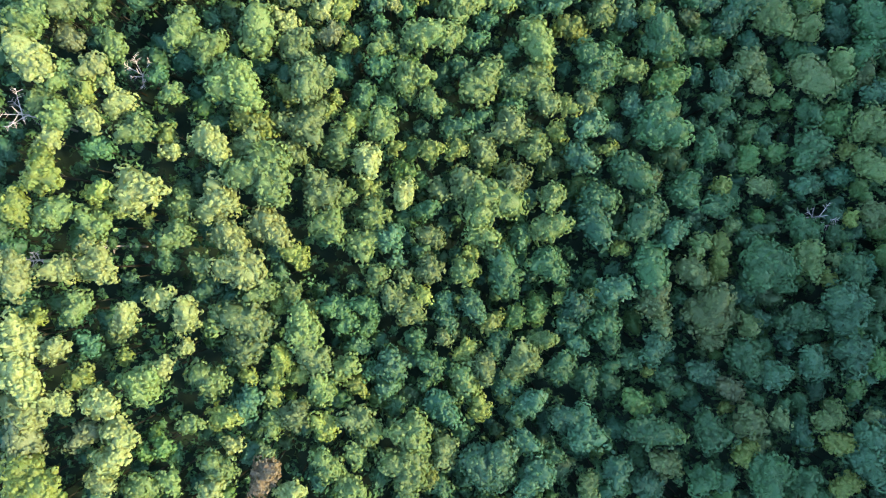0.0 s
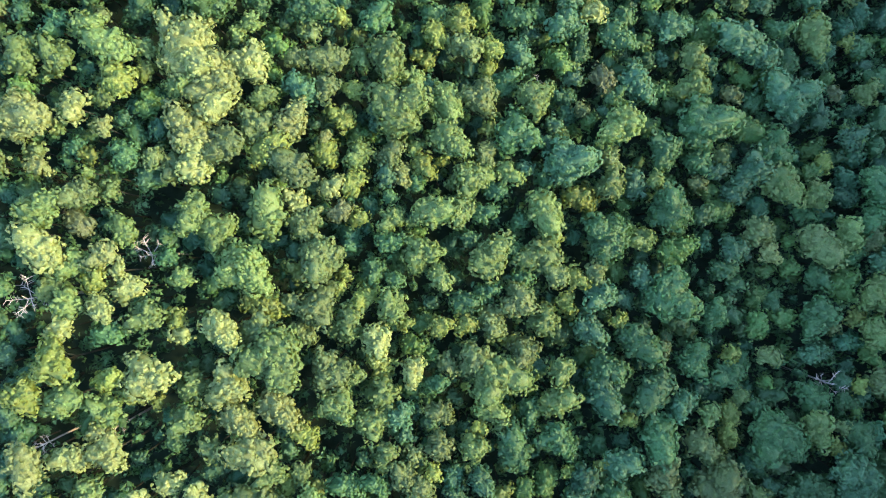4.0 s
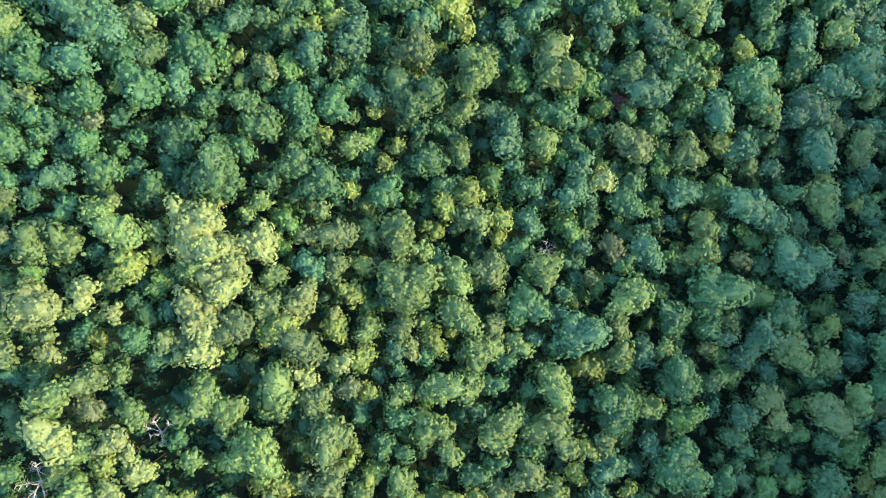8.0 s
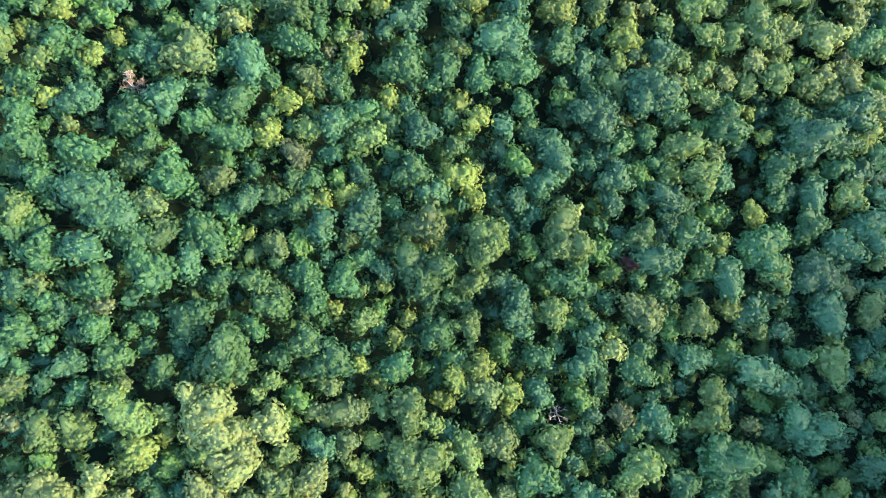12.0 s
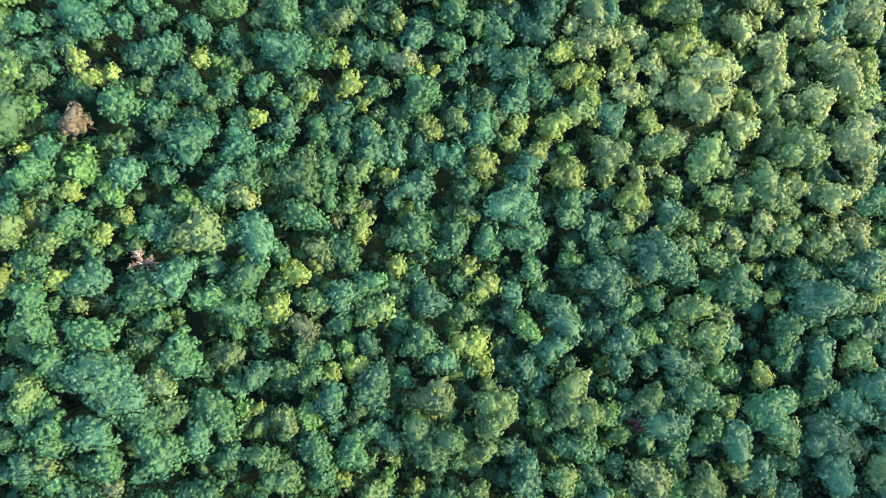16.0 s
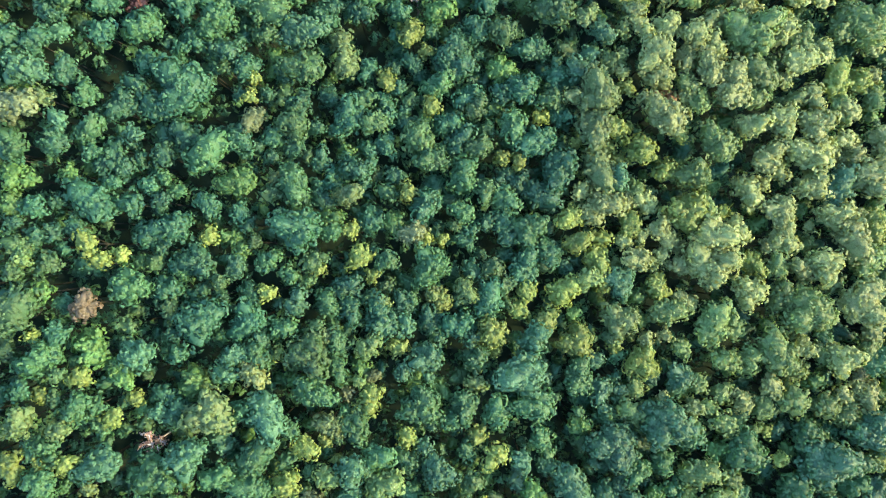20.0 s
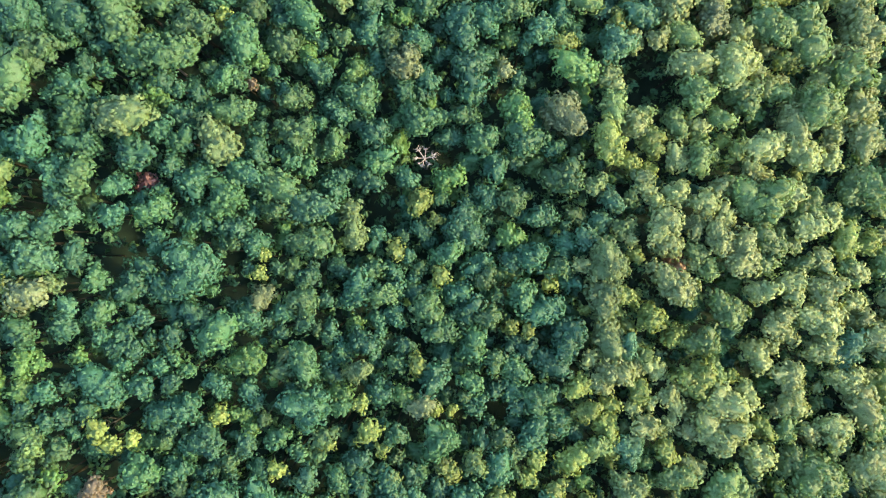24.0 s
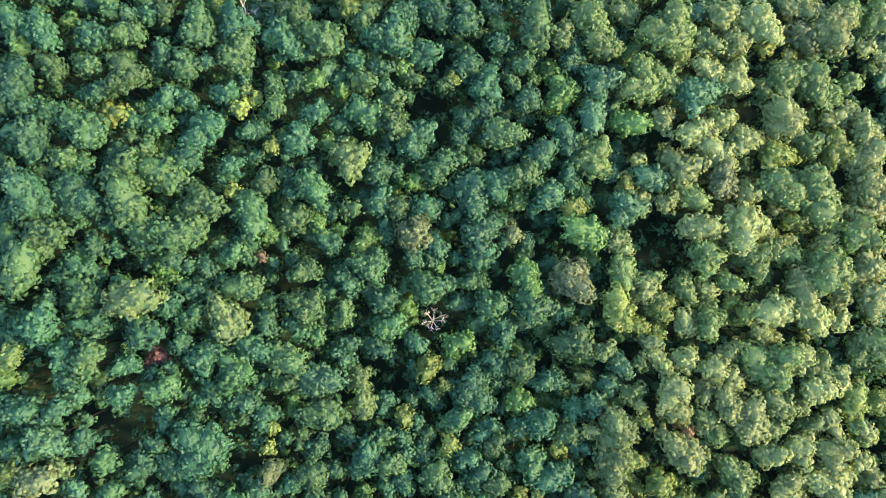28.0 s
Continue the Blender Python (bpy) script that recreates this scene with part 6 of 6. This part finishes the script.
clearing((67.2, 247.6, 1.1), (-50.7, 247.9, 1.0), (71.3, 248.8, 2.0), (-43.1, 249.2, 1.4), (-83.7, 249.3, 0.9), (-13.2, 249.3, 0.8), (-74.3, 249.7, 1.0), (-65.4, 250.2, 1.2), (-40.2, 250.3, 1.4), (-36.3, 250.5, 1.0), (-2.8, 251.2, 1.3), (63.1, 251.4, 1.3), (-56.8, 252.0, 1.0), (51.1, 252.2, 1.5), (-53.5, 252.2, 1.4), (52.3, 252.8, 0.9), (1.4, 252.9, 0.8), (65.4, 253.0, 2.4), (69.5, 253.7, 1.1), (-28.4, 254.3, 0.8), (-59.1, 254.4, 1.8), (-62.3, 254.7, 1.0), (-29.4, 255.8, 1.0), (-4.4, 255.8, 1.0), (-12.2, 256.6, 0.8), (53.4, 256.6, 1.1), (9.5, 257.4, 0.8), (-74.3, 257.4, 1.3), (26.4, 257.4, 0.9), (-15.3, 257.5, 1.4))
clearing((-77.8, 257.7, 1.0), (-21.4, 257.7, 0.6), (-71.7, 258.1, 1.7), (-45.0, 258.1, 0.8), (-57.3, 258.4, 1.8), (-33.4, 258.7, 1.0), (35.3, 258.8, 1.3), (-33.9, 259.2, 0.8), (-17.8, 259.9, 1.2), (61.4, 260.1, 0.7), (-0.7, 261.2, 1.5), (1.4, 261.8, 1.3), (26.4, 263.5, 1.3))
clearing((28.2, 237.1, 4.2), (29.8, 218.9, 4.6), (25.8, 218.3, 3.3), (-67.3, 187.5, 3.9), (-80.5, 195.1, 3.3), (-21.8, 193.6, 3.6), (-12.7, 244.1, 3.6), (74.3, 247.9, 3.8), (69.2, 253.0, 2.7), (-48.3, 179.6, 2.8), (6.0, 239.2, 2.6), (-75.3, 244.0, 2.5), (68.0, 203.9, 2.7), (-54.6, 229.2, 2.0), (-66.0, 187.6, 3.3), (-62.4, 190.1, 2.4), (-80.5, 194.3, 3.3), (-48.6, 183.6, 2.4), (-22.2, 193.8, 2.8), (41.5, 146.2, 3.1), (17.9, 144.2, 2.4), (-9.9, 120.6, 2.3))
clearing((52.4, 108.9, 3.1), (-34.8, 105.7, 1.8), (6.0, 121.5, 2.7), (19.4, 103.7, 2.6), (54.1, 108.6, 2.4), (-0.5, 62.8, 2.3), (66.0, 76.8, 2.8), (68.8, 53.0, 2.4), (-44.6, 22.0, 2.6), (-43.5, -19.7, 2.3), (-47.2, -28.4, 4.5), (-61.9, 19.1, 2.3), (-55.1, 12.5, 2.1), (-22.4, -2.1, 2.0), (-53.0, 39.8, 2.5), (-51.8, -15.7, 2.7), (43.7, -31.2, 2.1), (65.8, 14.8, 2.4), (34.3, 19.9, 2.3), (-5.0, 22.9, 2.0))

# ---- lower trees that close the canopy between the others ----
fill = np.random.default_rng(5)
taken = np.array(STANDING)
holes = np.array(CLEAR)
added = 0
for x, y in zip(fill.uniform(-94, 92, 22000), fill.uniform(-54, 274, 22000)):
    if added > 2000:
        break
    near = np.hypot(taken[:, 0] - x, taken[:, 1] - y) - taken[:, 2] * 0.72
    gap = np.hypot(holes[:, 0] - x, holes[:, 1] - y) - holes[:, 2]
    r = min(near.min() * 1.25, 2.6)
    if r > 0.85 and gap.min() > 0.35 * r:
        tree(pick.choice(["green", "deep", "deep", "moss", "fresh", "pale"]), float(x), float(y), float(r), 2.4)
        taken = np.r_[taken, [[x, y, r]]]
        added += 1

# ---- the closed woods between them ----
parts, spans, tones, round_ = [], [], [], []
tone_of = np.random.default_rng(31)
for number, kind in enumerate(LEAVES):
    for v, f, core in WOOD[kind]:
        parts.append((v, f)), round_.append(np.full(len(f), core > 0)), spans.append((number, len(f))), tones.append(np.full(len(v), tone_of.uniform(), np.float32))
woods = triangles("forest_canopy", *joined(parts), *LEAVES.values())
woods.polygons.foreach_set("material_index", np.repeat([a for a, b in spans], [b for a, b in spans]).astype(np.int32))
woods.polygons.foreach_set("use_smooth", np.concatenate(round_))
woods.attributes.new("tone", "FLOAT", "POINT").data.foreach_set("value", np.concatenate(tones))
tagged(new("forest_canopy", woods), "closed broadleaf canopy of mixed green rounded crowns", "forest", kind="stuff")
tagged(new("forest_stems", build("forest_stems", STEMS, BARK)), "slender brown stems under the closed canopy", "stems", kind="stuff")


# ---- dead trees ----
def dead_tree(x, y, size, lean, label, drop=0.0, dry=False):
    """A bare tree: trunk, and limbs that fork twice."""
    local = np.random.default_rng(int(abs(x * 13 + y * 7)) + 1)
    foot = float(ground(np.float64(x), np.float64(y)))
    high = 19 - drop - size * 0.5
    root = new("dead_tree")
    root.location = (x, y, foot)
    trunk = new("trunk", build("trunk", [tube([(0, 0, -0.5), (0.2, 0.1, high * 0.5), (0, 0, high), (0.2 * size * math.cos(lean), 0.2 * size * math.sin(lean), high + size * 0.5)], (0.24, 0.18, 0.12, 0.03), 7)], DEAD_WOOD))
    trunk.parent = root
    for k in range(8):
        az = lean + k * 0.83 + local.uniform(-0.3, 0.3)
        e = np.array([math.cos(az), math.sin(az), 0])
        z = high * local.uniform(0.8, 1.0)
        reach = size * local.uniform(0.65, 1.1) * (1.3 if k == 0 else 1)
        mid, tip = e * reach * 0.5 + (0, 0, z + size * 0.28), e * reach + (0, 0, z + size * local.uniform(0.4, 0.7))
        pieces = [tube([(0, 0, z), mid, tip], (0.085, 0.06, 0.025), 5)]
        for m in range(8):
            f = local.uniform(0.05, 0.95)
            p = mid * (1 - f) + tip * f
            side = unit(np.array([-e[1], e[0], 0.3]) * (1 if m % 2 else -1) + e * 0.6)
            q = p + side * reach * local.uniform(0.2, 0.42)
            pieces.append(tube([p, (p + q) / 2 + (0, 0, 0.1), q], (0.04, 0.03, 0.015), 4))
        limb = new("limb", build("limb", pieces, DEAD_WOOD))
        limb.parent = root
        if dry and k % 4:
            p = mid + (tip - mid) * local.uniform(-0.5, 0.9, (34, 1)) + local.normal(0, 0.32, (34, 3))
            leaves = new("dry_leaves", build("dry_leaves", [sprays(p, local.normal(0, 0.6, (34, 3)) + (0, 0, 1), 0.2)], LEAVES["dry"]))
            leaves.parent = root
            leaves["label"] = "withered reddish-tan leaves"
    tagged(root, label, "dead tree")


dead_tree(-52.4, 30.1, 2.8, 1.0, "bare grey dead tree with a long pale limb", 1.5)
dead_tree(-71.3, 22.7, 3.4, 1.3, "white bare dead tree with forked branches", 1)
dead_tree(70.8, 5.8, 2.8, 0.4, "white bare dead tree with spreading limbs in a gap", 1)
dead_tree(-58.3, 0.2, 1.6, 2.5, "small bare dead tree among crowns", 3)
dead_tree(-69.6, -2.2, 1.5, 2.0, "small bare dead tree among crowns", 2)
dead_tree(16.4, 61.9, 1.8, 0.3, "small bare dead tree in a gap", 3)
dead_tree(-58.6, 121.2, 2.6, 1.9, "dead tree with bare pale limbs and dry leaves", 1, True)
dead_tree(-13.7, 203.5, 2.3, 0.6, "grey dead tree with many bare twigs", 2)
dead_tree(-47.8, 260.9, 2.6, 1.2, "white bare dead tree with forked branches", 2)
dead_tree(-61.7, 221.1, 1.6, 1.4, "thin bare dead tree in a gap", 6)
dead_tree(60.9, 192.8, 1.4, 1.6, "small bare dead tree among crowns", 4)

# ---- undergrowth: shrubs on the floor and saplings in the shade ----
rng = np.random.default_rng(21)
pieces = []
for lo, hi, step, tufts in ((0.6, 2.2, 5.4, 7), (3.5, 8.5, 5.2, 8), (9.0, 13.5, 3.2, 17)):
    xs, ys = np.meshgrid(np.arange(-96, 95, step), np.arange(-57, 278, step))
    for x, y in zip(xs.ravel() + rng.uniform(-1.5, 1.5, xs.size), ys.ravel() + rng.uniform(-1.5, 1.5, ys.size)):
        z, s = float(ground(np.float64(x), np.float64(y))) + rng.uniform(lo, hi), rng.uniform(0.9, 1.9)
        d = unit(rng.normal(0, 1, (tufts, 3)) + (0, 0, 0.7))
        pieces.append(sprays(np.array([x, y, z]) + d * s * rng.uniform(0.6, 1.1, (tufts, 1)) * np.array([1, 1, 0.8]), d, 0.42))
tagged(new("undergrowth", build("undergrowth", pieces, SHRUB)), "dark green shrubs and saplings under the trees", "undergrowth", kind="stuff")

# ---- the woods beyond the strip ----
parts, spans, tones, round_ = [], [], [], []
MIX = [list(LEAVES).index(k) for k in ("green", "green", "deep", "deep", "pale", "light", "olive", "yellow")]
LIGHT, FAR = [], []
for v, f, core in CROWNS[1]:                   # lighter crowns for the margin
    f = np.r_[f[:core], f[core:].reshape(-1, 4, 3)[::6].reshape(-1, 3)]
    used, back = np.unique(f, return_inverse=True)
    LIGHT.append((v[used] / 1.35, back.reshape(-1, 3), core))
ball = bmesh.new()
bmesh.ops.create_icosphere(ball, subdivisions=1, radius=1.0)
ball_v, ball_f = np.array([v.co[:] for v in ball.verts]), np.array([[v.index for v in f.verts] for f in ball.faces])
ball.free()
for k in range(4):                             # plain rough crowns for the slopes far out
    FAR.append((ball_v * rng.uniform(0.7, 1.1, (len(ball_v), 1)), ball_f, 0))
xs, ys = np.meshgrid(np.arange(-250, 420, 6.2), np.arange(-240, 470, 6.2))
for x, y in zip(xs.ravel() + rng.uniform(-2.2, 2.2, xs.size), ys.ravel() + rng.uniform(-2.2, 2.2, ys.size)):
    if -97 < x < 95 and -57 < y < 277:
        continue
    v, f, core = (LIGHT if -122 < x < 118 and -80 < y < 300 else FAR)[rng.integers(4)]
    s = rng.uniform(3.3, 5.4)
    z = float(ground(np.float64(x), np.float64(y))) + rng.uniform(12.5, 15.5)
    parts.append((turned(v, x, y, z, s, rng.uniform(0.9, 1.2), rng.uniform(0, 6.28)), f))
    spans.append((MIX[rng.integers(8)], len(f))), round_.append(np.full(len(f), True))
    tones.append(np.full(len(v), rng.uniform(), np.float32))
woods = triangles("surrounding_woods", *joined(parts), *LEAVES.values())
woods.polygons.foreach_set("material_index", np.repeat([a for a, b in spans], [b for a, b in spans]).astype(np.int32))
woods.polygons.foreach_set("use_smooth", np.concatenate(round_))
woods.attributes.new("tone", "FLOAT", "POINT").data.foreach_set("value", np.concatenate(tones))
tagged(new("surrounding_woods", woods), "closed broadleaf woods on the slopes around", "woods", kind="stuff")
